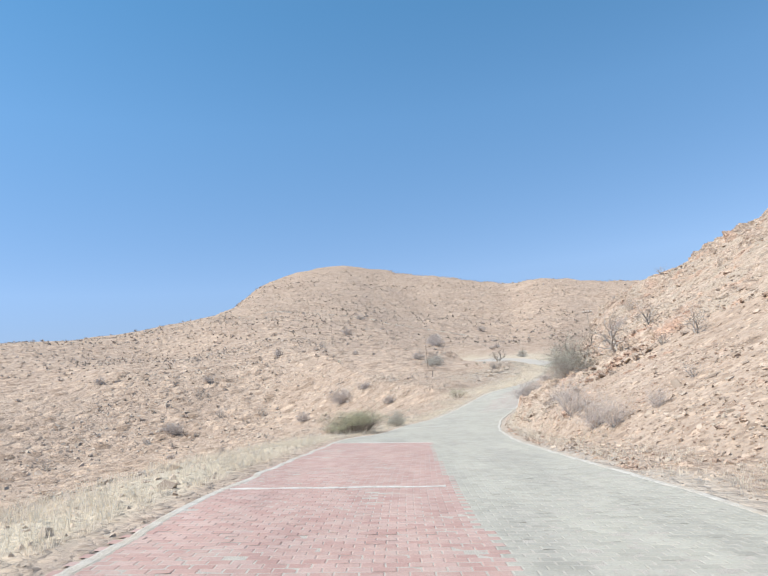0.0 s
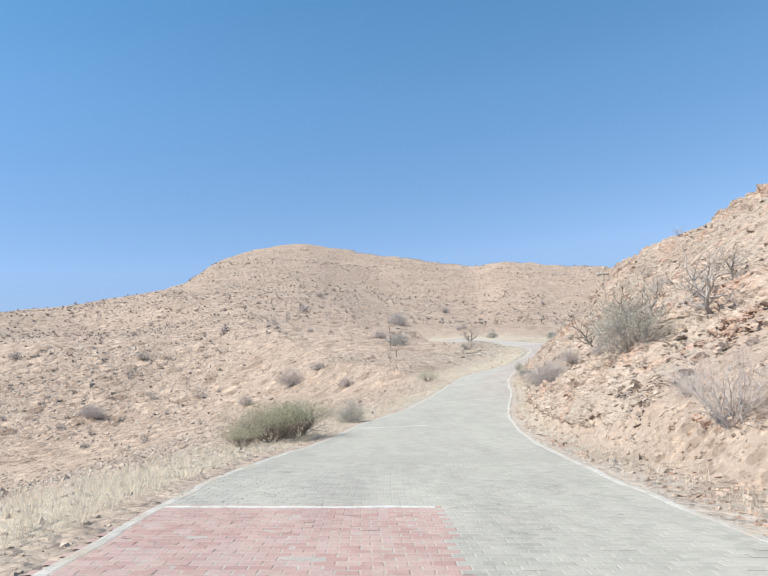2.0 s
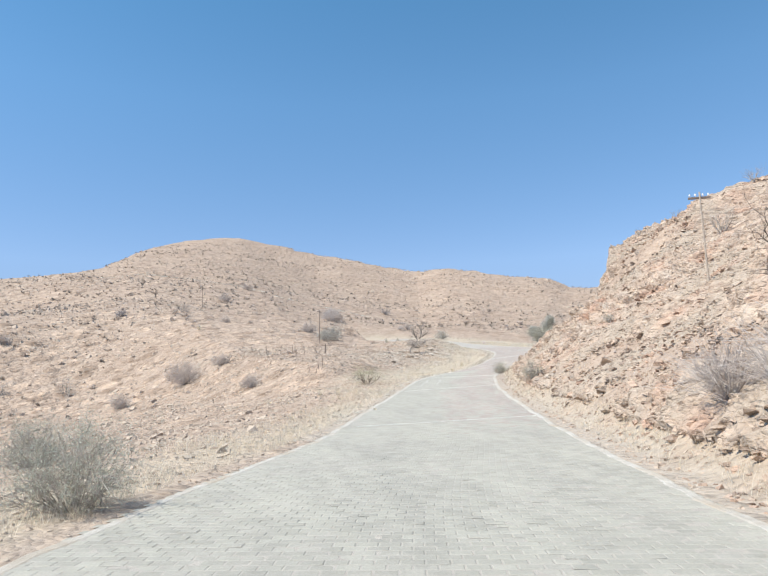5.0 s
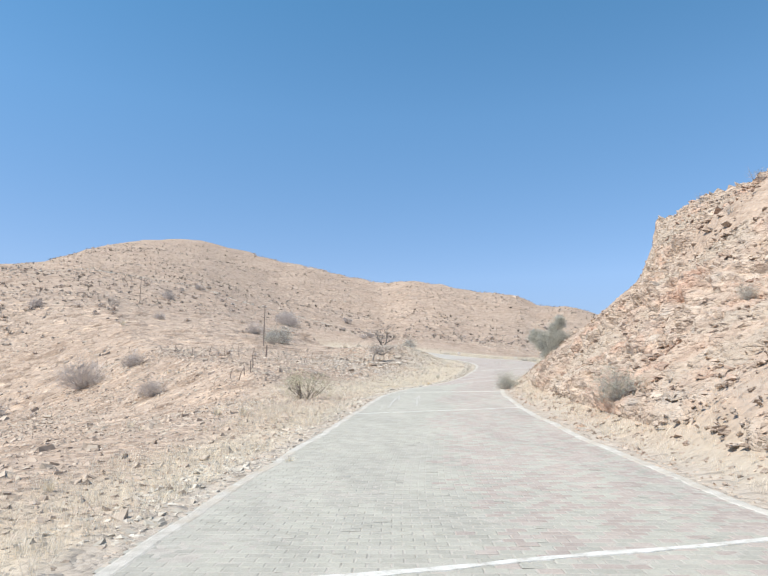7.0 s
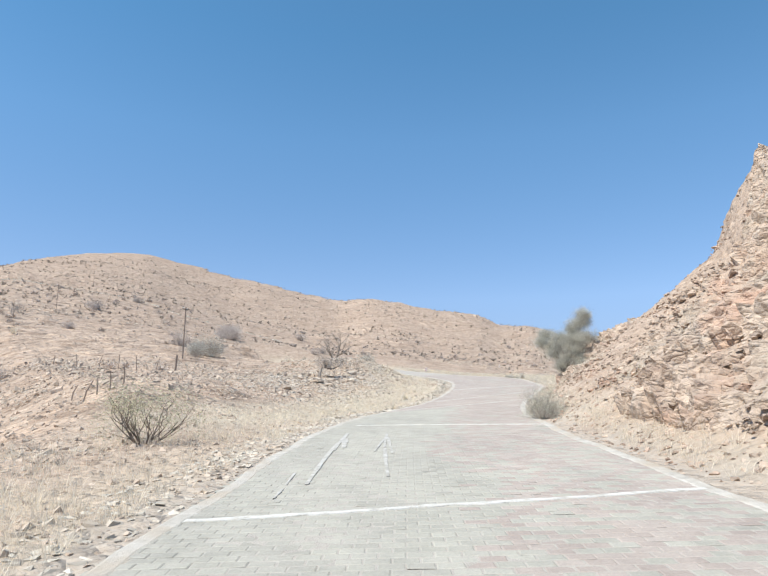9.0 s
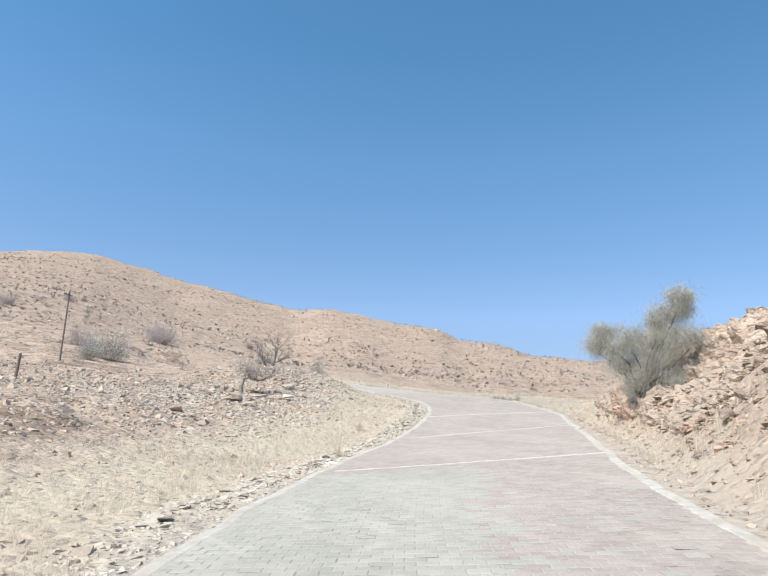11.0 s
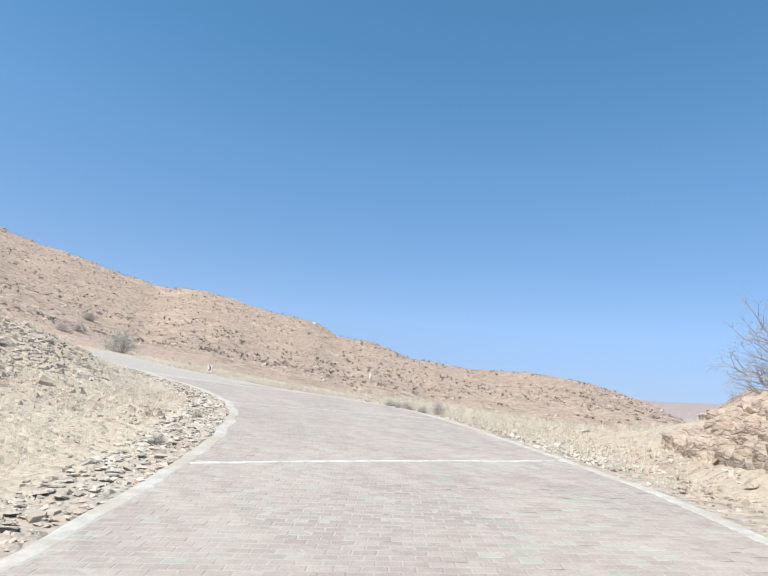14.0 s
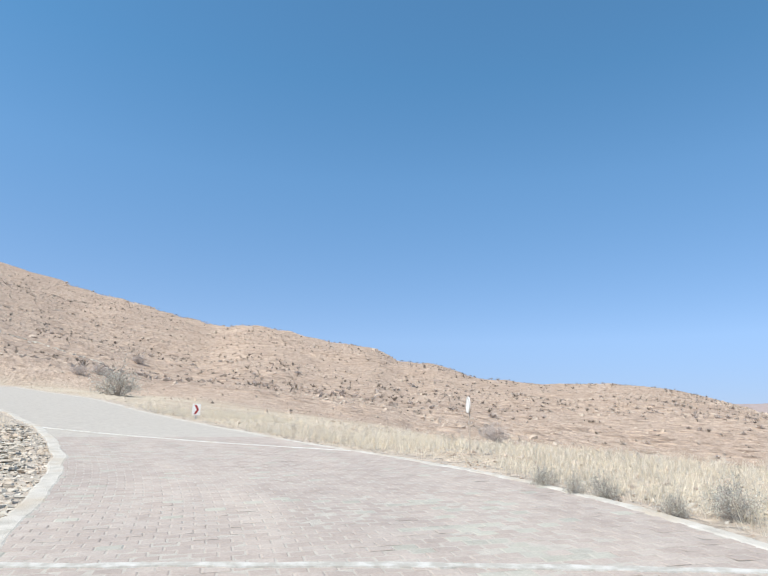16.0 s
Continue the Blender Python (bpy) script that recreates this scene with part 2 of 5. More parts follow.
def ground_z(x, y, bare=False):
    """Ground height in the plane and how much of it is cut rock (0 to 1), road bed and distance to the road's edge."""
    x, y = np.asarray(x, float), np.asarray(y, float)
    k, lat, dist = on_road(x, y)
    s = LINE_S[k]
    half = np.where(lat > 0, LINE_RIGHT[k], LINE_LEFT[k])
    off = np.abs(lat) - half
    wild = open_ground(x, y)
    level = LINE[k, 2] + np.clip(lat, -LINE_LEFT[k] - 2, LINE_RIGHT[k] + 2) * LINE_FALL[k]
    left = smooth(1.5, 15, off)
    right = smooth(2.5, 30, off)
    z = np.where(lat < 0, level * (1 - left) + wild * left, level * (1 - right) + wild * right)
    # the rubbly knoll on the inside of the bend
    knoll = 1.3 * np.exp(-np.minimum(((x - 27) ** 2 + (y - 138.5) ** 2) / 20.0, 60.0)) * smooth(1.8, 4.4, off)
    z = z + np.where(lat < 0, knoll, 0)
    rise, face = cut_rise(s, off)
    rock = np.where(lat > 0, smooth(0.0, 0.9, rise) * (1 - smooth(40, 70, off)), 0)
    patch = rough(x * 0.8 + 0.3 * z, y * 0.8, 6.0, 3, 43)
    bare_rock = smooth(12, 50, s) + 0.55 * smooth(9, 16, off)
    rock = rock * np.clip(1.25 * bare_rock - 0.35 + 0.85 * patch, 0.0, 1)
    z = z + np.where(lat > 0, rise, 0)
    if not bare:
        shoulder = smooth(0.2, 3.0, off)
        z = z + shoulder * (0.10 * (1 - 0.85 * smooth(7, 18, off)) * rough(x, y, 5, 3, 3) + 0.35 * smooth(4, 30, off) * rough(x, y, 24, 3, 11))
        vx, vy = x - HILL_MIDDLE[0], y - HILL_MIDDLE[1]
        q = np.hypot(vx, vy) / np.interp(np.degrees(np.arctan2(vx, vy)), HILL_BEARING, HILL_REACH)
        far = smooth(60, 200, off) * (1 - 0.8 * smooth(0.8, 1.0, q))
        z = z + far * (2.2 * rough(x, y, 70, 3, 21) + 0.9 * np.abs(rough(x, y, 34, 2, 31)))
        z = z + rock * (0.5 * np.abs(rough(x * 0.6 + y * 0.3, z * 0.9 + y * 0.4, 2.4, 3, 41)) + 0.4 * rough(x, y, 6, 3, 51)) * smooth(0, 3, rise) - rock * 0.3
    z = np.where(off < 0.0, level - 0.06 - 0.10 * smooth(0.0, 1.0, -off), np.where(off < 0.6, np.minimum(z, level - 0.02), z))
    return z, rock, s, np.where(lat > 0, off, -off)

# ---------------------------------------------------------------- materials
def material(name, rough_=0.9):
    m = bpy.data.materials.new(name)
    m.use_nodes = True
    n, l = m.node_tree.nodes, m.node_tree.links
    b = n["Principled BSDF"]
    b.inputs["Roughness"].default_value = rough_
    b.inputs["Specular IOR Level"].default_value = 0.25
    return m, n, l, b


def ramp(n, l, source, stops):
    r = n.new("ShaderNodeValToRGB")
    e = r.color_ramp.elements
    while len(e) < len(stops):
        e.new(0.5)
    for k, (p, c) in enumerate(stops):
        e[k].position, e[k].color = p, (*c, 1)
    l.new(source, r.inputs[0])
    return r.outputs[0]


def noise_at(n, l, scale, detail=6, rough_=0.6, coords="Object", stretch=None):
    c = n.new("ShaderNodeTexCoord").outputs[coords]
    if stretch:
        mp = n.new("ShaderNodeMapping")
        mp.inputs["Scale"].default_value = stretch
        l.new(c, mp.inputs[0])
        c = mp.outputs[0]
    t = n.new("ShaderNodeTexNoise")
    t.inputs["Scale"].default_value, t.inputs["Detail"].default_value, t.inputs["Roughness"].default_value = scale, detail, rough_
    l.new(c, t.inputs["Vector"])
    return t.outputs["Fac"]


def mix(n, l, fac, a, b, mode="MIX"):
    m = n.new("ShaderNodeMix")
    m.data_type, m.blend_type = "RGBA", mode
    for sock, v in ((m.inputs[0], fac), (m.inputs[6], a), (m.inputs[7], b)):
        if isinstance(v, (int, float)):
            sock.default_value = v
        elif isinstance(v, tuple):
            sock.default_value = (*v, 1)
        else:
            l.new(v, sock)
    return m.outputs[2]


def bump(n, l, b, height, strength, distance):
    k = n.new("ShaderNodeBump")
    k.inputs["Strength"].default_value, k.inputs["Distance"].default_value = strength, distance
    l.new(height, k.inputs["Height"])
    l.new(k.outputs[0], b.inputs["Normal"])


def pebbled(name, stops, scale=3.0, rough_=0.92, fine=40.0, relief=0.5, depth=0.02, island=0.25, stain=None):
    """A dry mineral surface: two scales of colour noise, chance tone for each loose piece, and a fine relief."""
    m, n, l, b = material(name, rough_)
    base = ramp(n, l, noise_at(n, l, scale, 8, 0.65), stops)
    if island:
        g = n.new("ShaderNodeNewGeometry")
        tone = ramp(n, l, g.outputs["Random Per Island"], [(0.0, (1 - island,) * 3), (1.0, (1 + island * 0.4,) * 3)])
        base = mix(n, l, 1.0, base, tone, "MULTIPLY")
    if stain:
        mask = ramp(n, l, noise_at(n, l, scale * 0.21, 4, 0.6), [(0.48, (0, 0, 0)), (0.66, (1, 1, 1))])
        base = mix(n, l, mask, base, stain)
    l.new(base, b.inputs["Base Color"])
    bump(n, l, b, noise_at(n, l, fine, 6, 0.7), relief, depth)
    return m


def rock_material(name, island):
    """Shattered bedrock: thin tilted plates of many tones, orange where it is iron-stained, grey where it is weathered."""
    m, n, l, b = material(name, 0.93)
    heights = []
    where = n.new("ShaderNodeTexCoord").outputs["Object"]
    base = ramp(n, l, noise_at(n, l, 1.3, 8, 0.65), [(0.3, (0.43, 0.328, 0.262)), (0.46, (0.515, 0.41, 0.33)), (0.6, (0.555, 0.457, 0.376)), (0.75, (0.60, 0.52, 0.445))])
    rust = ramp(n, l, noise_at(n, l, 0.42, 5, 0.6), [(0.49, (0, 0, 0)), (0.66, (0.7, 0.7, 0.7))])
    base = mix(n, l, rust, base, (0.56, 0.36, 0.265))
    old = ramp(n, l, noise_at(n, l, 0.9, 5, 0.6, stretch=(0.7, 1.3, 1)), [(0.56, (0, 0, 0)), (0.7, (0.55, 0.55, 0.55))])
    base = mix(n, l, old, base, (0.44, 0.41, 0.37))
    for scale, deep in ((2.6, 0.11), (6.5, 0.05)):
        t = n.new("ShaderNodeTexNoise")
        t.inputs["Scale"].default_value, t.inputs["Detail"].default_value = scale * 0.9, 4
        l.new(where, t.inputs["Vector"])
        bend = n.new("ShaderNodeVectorMath")
        bend.operation = "MULTIPLY_ADD"
        l.new(t.outputs["Color"], bend.inputs[0])
        bend.inputs[1].default_value = (0.9 / scale,) * 3
        l.new(where, bend.inputs[2])
        tip = n.new("ShaderNodeMapping")
        tip.inputs["Rotation"].default_value = (0.85, 0.55, 0.4)
        tip.inputs["Scale"].default_value = (0.75, 0.85, 1.25)
        l.new(bend.outputs[0], tip.inputs[0])
        v = n.new("ShaderNodeTexVoronoi")
        v.inputs["Scale"].default_value = scale
        l.new(tip.outputs[0], v.inputs["Vector"])
        chance = n.new("ShaderNodeSeparateColor")
        l.new(v.outputs["Color"], chance.inputs[0])
        tone = ramp(n, l, chance.outputs[0], [(0.0, (0.77, 0.745, 0.72)), (0.25, (0.91, 0.90, 0.89)), (0.65, (0.98, 0.98, 0.97)), (1.0, (1.1, 1.09, 1.07))])
        base = mix(n, l, 0.8, base, tone, "MULTIPLY")
        heights.append((v.outputs["Distance"], -deep * 0.9))
        heights.append((chance.outputs[1], deep * 1.3))
    for scale, deep in ((1.9, 0.03), (4.6, 0.014)):
        t = n.new("ShaderNodeTexNoise")
        t.inputs["Scale"].default_value, t.inputs["Detail"].default_value = scale * 1.3, 5
        l.new(where, t.inputs["Vector"])
        bend = n.new("ShaderNodeVectorMath")
        bend.operation = "MULTIPLY_ADD"
        l.new(t.outputs["Color"], bend.inputs[0])
        bend.inputs[1].default_value = (0.55 / scale,) * 3
        l.new(where, bend.inputs[2])
        tip = n.new("ShaderNodeMapping")
        tip.inputs["Rotation"].default_value = (0.45, -0.5, 0.3)
        tip.inputs["Scale"].default_value = (0.6, 0.7, 1.9)
        l.new(bend.outputs[0], tip.inputs[0])
        v = n.new("ShaderNodeTexVoronoi")
        v.feature = "DISTANCE_TO_EDGE"
        v.inputs["Scale"].default_value = scale
        l.new(tip.outputs[0], v.inputs["Vector"])
        heights.append((ramp(n, l, v.outputs["Distance"], [(0.0, (0, 0, 0)), (0.1, (0.8, 0.8, 0.8)), (0.26, (1, 1, 1))]), deep))
    if island:
        g = n.new("ShaderNodeNewGeometry")
        base = mix(n, l, 1.0, base, ramp(n, l, g.outputs["Random Per Island"], [(0.0, (1 - island,) * 3), (1.0, (1 + island * 0.5,) * 3)]), "MULTIPLY")
    # earth and grit lying in the hollows
    d = n.new("ShaderNodeAttribute")
    d.attribute_name = "debris"
    grit = ramp(n, l, noise_at(n, l, 7.0, 8, 0.8), [(0.32, (0.33, 0.265, 0.208)), (0.5, (0.435, 0.36, 0.287)), (0.68, (0.51, 0.44, 0.365))])
    base = mix(n, l, d.outputs["Fac"], base, grit)
    l.new(base, b.inputs["Base Color"])
    relief = None
    heights.append((noise_at(n, l, 14, 6, 0.7), 0.035))
    for source, metres in heights:
        k = n.new("ShaderNodeMath")
        k.operation = "MULTIPLY_ADD"
        l.new(source, k.inputs[0])
        k.inputs[1].default_value = metres
        k.inputs[2].default_value = 0.0
        if relief:
            l.new(relief, k.inputs[2])
        relief = k.outputs[0]
    bump(n, l, b, relief, 1.0, 1.0)
    return m


def ground_material():
    m, n, l, b = material("dry_earth", 0.95)
    big = noise_at(n, l, 0.035, 6, 0.6)
    mid = noise_at(n, l, 0.35, 8, 0.7)
    fine = noise_at(n, l, 3.2, 8, 0.75)
    earth = ramp(n, l, mid, [(0.30, (0.335, 0.265, 0.211)), (0.48, (0.388, 0.312, 0.253)), (0.62, (0.42, 0.343, 0.282)), (0.78, (0.465, 0.397, 0.335))])
    tone = ramp(n, l, big, [(0.35, (0.95, 0.92, 0.89)), (0.65, (1.08, 1.06, 1.03))])
    earth = mix(n, l, 1.0, earth, tone, "MULTIPLY")
    specks = ramp(n, l, fine, [(0.34, (0.50, 0.48, 0.48)), (0.43, (1, 1, 1)), (0.62, (1.0, 1.0, 1.0)), (0.72, (1.25, 1.23, 1.2))])
    earth = mix(n, l, 0.85, earth, specks, "MULTIPLY")
    # dark tufts and stones too small to be built, far up the slopes
    v = n.new("ShaderNodeTexVoronoi")
    v.inputs["Scale"].default_value = 0.2
    l.new(n.new("ShaderNodeTexCoord").outputs["Object"], v.inputs["Vector"])
    dots = ramp(n, l, v.outputs["Distance"], [(0.07, (0.5, 0.46, 0.42)), (0.16, (1, 1, 1))])
    earth = mix(n, l, 0.75, earth, dots, "MULTIPLY")
    # stones bedded in the earth, of three sizes: some cells hold one, each of its own tone and height
    patch = noise_at(n, l, 0.11, 6, 0.65)
    beds = []
    for scale, share, tall in ((0.3, 0.55, 0.9), (0.85, 0.62, 0.34), (2.4, 0.78, 0.15), (6.5, 0.8, 0.05)):
        w = n.new("ShaderNodeTexVoronoi")
        w.inputs["Scale"].default_value = scale
        c = n.new("ShaderNodeVectorMath")
        c.operation = "MULTIPLY_ADD"
        t = n.new("ShaderNodeTexNoise")
        t.inputs["Scale"].default_value, t.inputs["Detail"].default_value = scale * 3.0, 6
        l.new(t.outputs["Color"], c.inputs[0])
        c.inputs[1].default_value = (1.15 / scale,) * 3
        l.new(n.new("ShaderNodeTexCoord").outputs["Object"], c.inputs[2])
        l.new(c.outputs[0], w.inputs["Vector"])
        chance = n.new("ShaderNodeSeparateColor")
        l.new(w.outputs["Color"], chance.inputs[0])
        # a stone where chance plus the patch noise is high enough
        have = n.new("ShaderNodeMath")
        have.operation = "ADD"
        l.new(chance.outputs[1], have.inputs[0])
        l.new(ramp(n, l, patch, [(0.32, (0.3, 0.3, 0.3)), (0.62, (share, share, share))]), have.inputs[1])
        there = ramp(n, l, have.outputs[0], [(0.66, (0, 0, 0)), (0.74, (1, 1, 1))])
        dome_ = ramp(n, l, w.outputs["Distance"], [(0.24, (1, 1, 1)), (0.42, (0.8, 0.8, 0.8)), (0.58, (0, 0, 0))])
        stone_ = mix(n, l, 1.0, there, dome_, "MULTIPLY")
        if scale < 2:
            away = n.new("ShaderNodeAttribute")
            away.attribute_name = "open_slope"
            for _ in range(2 if scale < 0.5 else 1):
                stone_ = mix(n, l, 1.0, stone_, away.outputs["Fac"], "MULTIPLY")
        tone = ramp(n, l, chance.outputs[0], [(0.0, (0.62, 0.58, 0.54)), (0.3, (0.86, 0.84, 0.82)), (0.6, (1.06, 1.05, 1.04)), (1.0, (1.32, 1.30, 1.27))])
        earth = mix(n, l, stone_, earth, mix(n, l, 0.9, earth, tone, "MULTIPLY"))
        beds.append((stone_, tall))
    # distance haze over the farther range, put into its colour as a darker mauve
    far_ = n.new("ShaderNodeAttribute")
    far_.attribute_name = "range"
    earth = mix(n, l, far_.outputs["Fac"], earth, mix(n, l, 0.35, (0.30, 0.262, 0.275), earth))
    # the rock of the cut
    warp = noise_at(n, l, 0.9, 8, 0.7, stretch=(0.5, 0.6, 1.6))
    stone = ramp(n, l, warp, [(0.3, (0.33, 0.245, 0.19)), (0.44, (0.43, 0.335, 0.26)), (0.55, (0.47, 0.36, 0.28)), (0.64, (0.45, 0.38, 0.315)), (0.76, (0.52, 0.445, 0.37))])
    stone = mix(n, l, 0.7, stone, specks, "MULTIPLY")
    a = n.new("ShaderNodeAttribute")
    a.attribute_name = "rock"
    col = mix(n, l, a.outputs["Fac"], earth, stone)
    g = n.new("ShaderNodeAttribute")
    g.attribute_name = "gravel"
    gravel = ramp(n, l, noise_at(n, l, 5.0, 8, 0.8), [(0.3, (0.33, 0.285, 0.235)), (0.5, (0.43, 0.378, 0.318)), (0.68, (0.52, 0.47, 0.408))])
    col = mix(n, l, g.outputs["Fac"], col, gravel)
    # dead straw lying where the grass grows
    f = n.new("ShaderNodeAttribute")
    f.attribute_name = "litter"
    straw = ramp(n, l, noise_at(n, l, 7.0, 6, 0.8), [(0.32, (0.40, 0.34, 0.258)), (0.5, (0.50, 0.434, 0.335)), (0.68, (0.58, 0.515, 0.41))])
    col = mix(n, l, f.outputs["Fac"], col, straw)
    l.new(col, b.inputs["Base Color"])
    # relief in metres: hummocks, stones, grit
    relief = None
    for scale, metres in ((0.16, 0.14), (0.7, 0.1), (2.6, 0.11), (9.0, 0.06)):
        k = n.new("ShaderNodeMath")
        k.operation = "MULTIPLY_ADD"
        l.new(noise_at(n, l, scale, 8, 0.72), k.inputs[0])
        k.inputs[1].default_value = metres
        if relief:
            l.new(relief, k.inputs[2])
        else:
            k.inputs[2].default_value = 0.0
        relief = k.outputs[0]
    for distance, metres in beds:
        k = n.new("ShaderNodeMath")
        k.operation = "MULTIPLY_ADD"
        l.new(distance, k.inputs[0])
        k.inputs[1].default_value = metres
        l.new(relief, k.inputs[2])
        relief = k.outputs[0]
    bump(n, l, b, relief, 0.62, 1.0)
    return m


def paving_material(name, stops, dirt=(0.50, 0.44, 0.37)):
    m, n, l, b = material(name, 0.85)
    g = n.new("ShaderNodeNewGeometry")
    base = ramp(n, l, g.outputs["Random Per Island"], stops)
    wear = ramp(n, l, noise_at(n, l, 0.5, 6, 0.7, stretch=(1.6, 0.4, 1)), [(0.36, (0.88, 0.88, 0.88)), (0.66, (1.1, 1.1, 1.08))])
    base = mix(n, l, 1.0, base, wear, "MULTIPLY")
    dust = ramp(n, l, noise_at(n, l, 2.3, 8, 0.75), [(0.46, (0, 0, 0)), (0.74, (0.8, 0.8, 0.8))])
    base = mix(n, l, dust, base, dirt)
    grit = ramp(n, l, noise_at(n, l, 38, 4, 0.7), [(0.3, (0.86, 0.86, 0.86)), (0.7, (1.1, 1.1, 1.1))])
    base = mix(n, l, 1.0, base, grit, "MULTIPLY")
    l.new(base, b.inputs["Base Color"])
    bump(n, l, b, noise_at(n, l, 60, 4, 0.7), 0.3, 0.004)
    return m


def paint_material():
    """White road paint, worn through to the blocks."""
    m, n, l, b = material("worn_paint", 0.7)
    worn = ramp(n, l, noise_at(n, l, 5.5, 8, 0.75), [(0.40, (0.60, 0.59, 0.56)), (0.52, (0.53, 0.52, 0.48)), (0.62, (0.40, 0.38, 0.34))])
    l.new(worn, b.inputs["Base Color"])
    bump(n, l, b, noise_at(n, l, 50, 4, 0.6), 0.2, 0.003)
    return m


def plain(name, colour, rough_=0.6, metal=0.0, vary=0.15, scale=12.0):
    m, n, l, b = material(name, rough_)
    b.inputs["Metallic"].default_value = metal
    lo, hi = tuple(c * (1 - vary) for c in colour), tuple(min(1, c * (1 + vary)) for c in colour)
    l.new(ramp(n, l, noise_at(n, l, scale, 6, 0.7), [(0.3, lo), (0.7, hi)]), b.inputs["Base Color"])
    return m


def twig_material(name, dark, light):
    m, n, l, b = material(name, 0.9)
    g = n.new("ShaderNodeNewGeometry")
    l.new(ramp(n, l, g.outputs["Random Per Island"], [(0.0, dark), (1.0, light)]), b.inputs["Base Color"])
    return m


def leaf_material(name, dark, light):
    m, n, l, b = material(name, 0.75)
    g = n.new("ShaderNodeNewGeometry")
    c = ramp(n, l, g.outputs["Random Per Island"], [(0.0, dark), (0.6, light), (1.0, tuple(v * 1.25 for v in light))])
    l.new(c, b.inputs["Base Color"])
    t = n.new("ShaderNodeBsdfTranslucent")
    l.new(c, t.inputs["Color"])
    s = n.new("ShaderNodeMixShader")
    s.inputs[0].default_value = 0.35
    l.new(b.outputs[0], s.inputs[1])
    l.new(t.outputs[0], s.inputs[2])
    l.new(s.outputs[0], n["Material Output"].inputs["Surface"])
    return m


EARTH = ground_material()
GREY_BLOCK = paving_material("grey_block", [(0, (0.33, 0.322, 0.282)), (0.5, (0.36, 0.35, 0.306)), (1, (0.39, 0.38, 0.332))], (0.42, 0.40, 0.355))
RED_BLOCK = paving_material("red_block", [(0, (0.37, 0.24, 0.215)), (0.5, (0.40, 0.275, 0.245)), (1, (0.43, 0.315, 0.285))], (0.44, 0.355, 0.31))
PINK_BLOCK = paving_material("faded_red_block", [(0, (0.335, 0.287, 0.257)), (0.5, (0.36, 0.312, 0.28)), (1, (0.387, 0.342, 0.308))], (0.43, 0.38, 0.34))
JOINT = pebbled("sand_joint", [(0.3, (0.34, 0.315, 0.28)), (0.7, (0.44, 0.41, 0.365))], 6, island=0)
CONCRETE = pebbled("pale_concrete", [(0.3, (0.36, 0.337, 0.297)), (0.5, (0.46, 0.437, 0.392)), (0.68, (0.54, 0.517, 0.468))], 4, 0.9, 30, 0.8, 0.016, 0, (0.42, 0.365, 0.295))
PAINT = paint_material()
FADED_PAINT = pebbled("faded_paint", [(0.36, (0.52, 0.51, 0.48)), (0.48, (0.44, 0.43, 0.395)), (0.58, (0.355, 0.34, 0.305))], 6.0, 0.8, 50, 0.2, 0.003, 0)
TAN_STONE = pebbled("tan_stone", [(0.28, (0.38, 0.30, 0.235)), (0.5, (0.48, 0.39, 0.313)), (0.72, (0.57, 0.485, 0.40))], 1.7, 0.92, 14, 0.7, 0.03, 0.32, (0.46, 0.395, 0.32))
CUT_STONE = rock_material("cut_rubble_stone", 0.35)
BED_STONE = pebbled("weathered_bedrock", [(0.3, (0.33, 0.28, 0.225)), (0.5, (0.44, 0.38, 0.31)), (0.7, (0.53, 0.47, 0.395))], 2.2, 0.93, 9, 0.9, 0.05, 0, (0.47, 0.36, 0.27))
GREY_STONE = pebbled("grey_drain_stone", [(0.3, (0.45, 0.41, 0.345)), (0.5, (0.55, 0.505, 0.43)), (0.7, (0.62, 0.575, 0.50))], 2.5, 0.9, 18, 0.6, 0.02, 0.35, (0.47, 0.39, 0.31))
SLAB_STONE = pebbled("weathered_slab", [(0.3, (0.40, 0.345, 0.285)), (0.5, (0.50, 0.44, 0.37)), (0.7, (0.585, 0.53, 0.455))], 2.2, 0.93, 9, 0.9, 0.04, 0.25, (0.46, 0.37, 0.285))
ROCK_FACE = rock_material("cut_rock_face", 0)
MAUVE_TWIG = twig_material("mauve_twig", (0.39, 0.335, 0.30), (0.62, 0.55, 0.50))
SCRUB_TWIG = twig_material("dark_scrub_twig", (0.24, 0.21, 0.18), (0.41, 0.365, 0.315))
GREY_TWIG = twig_material("grey_twig", (0.27, 0.235, 0.205), (0.52, 0.475, 0.425))
DARK_TWIG = twig_material("dark_bark", (0.11, 0.085, 0.07), (0.24, 0.20, 0.165))
OLIVE_LEAF = leaf_material("olive_leaf", (0.27, 0.272, 0.17), (0.50, 0.492, 0.34))
GREY_LEAF = leaf_material("grey_green_leaf", (0.2, 0.2, 0.165), (0.6, 0.59, 0.52))
STRAW = leaf_material("straw", (0.60, 0.525, 0.41), (0.74, 0.675, 0.555))
WOOD = plain("weathered_pole", (0.22, 0.175, 0.145), 0.85, 0, 0.35, 9)
PALE_WOOD = plain("bleached_pole", (0.42, 0.36, 0.30), 0.85, 0, 0.3, 9)
STEEL = plain("galvanised_steel", (0.45, 0.45, 0.45), 0.45, 0.8)
WHITE_SIGN = plain("white_sign_sheet", (0.78, 0.77, 0.74), 0.4, 0, 0.04)
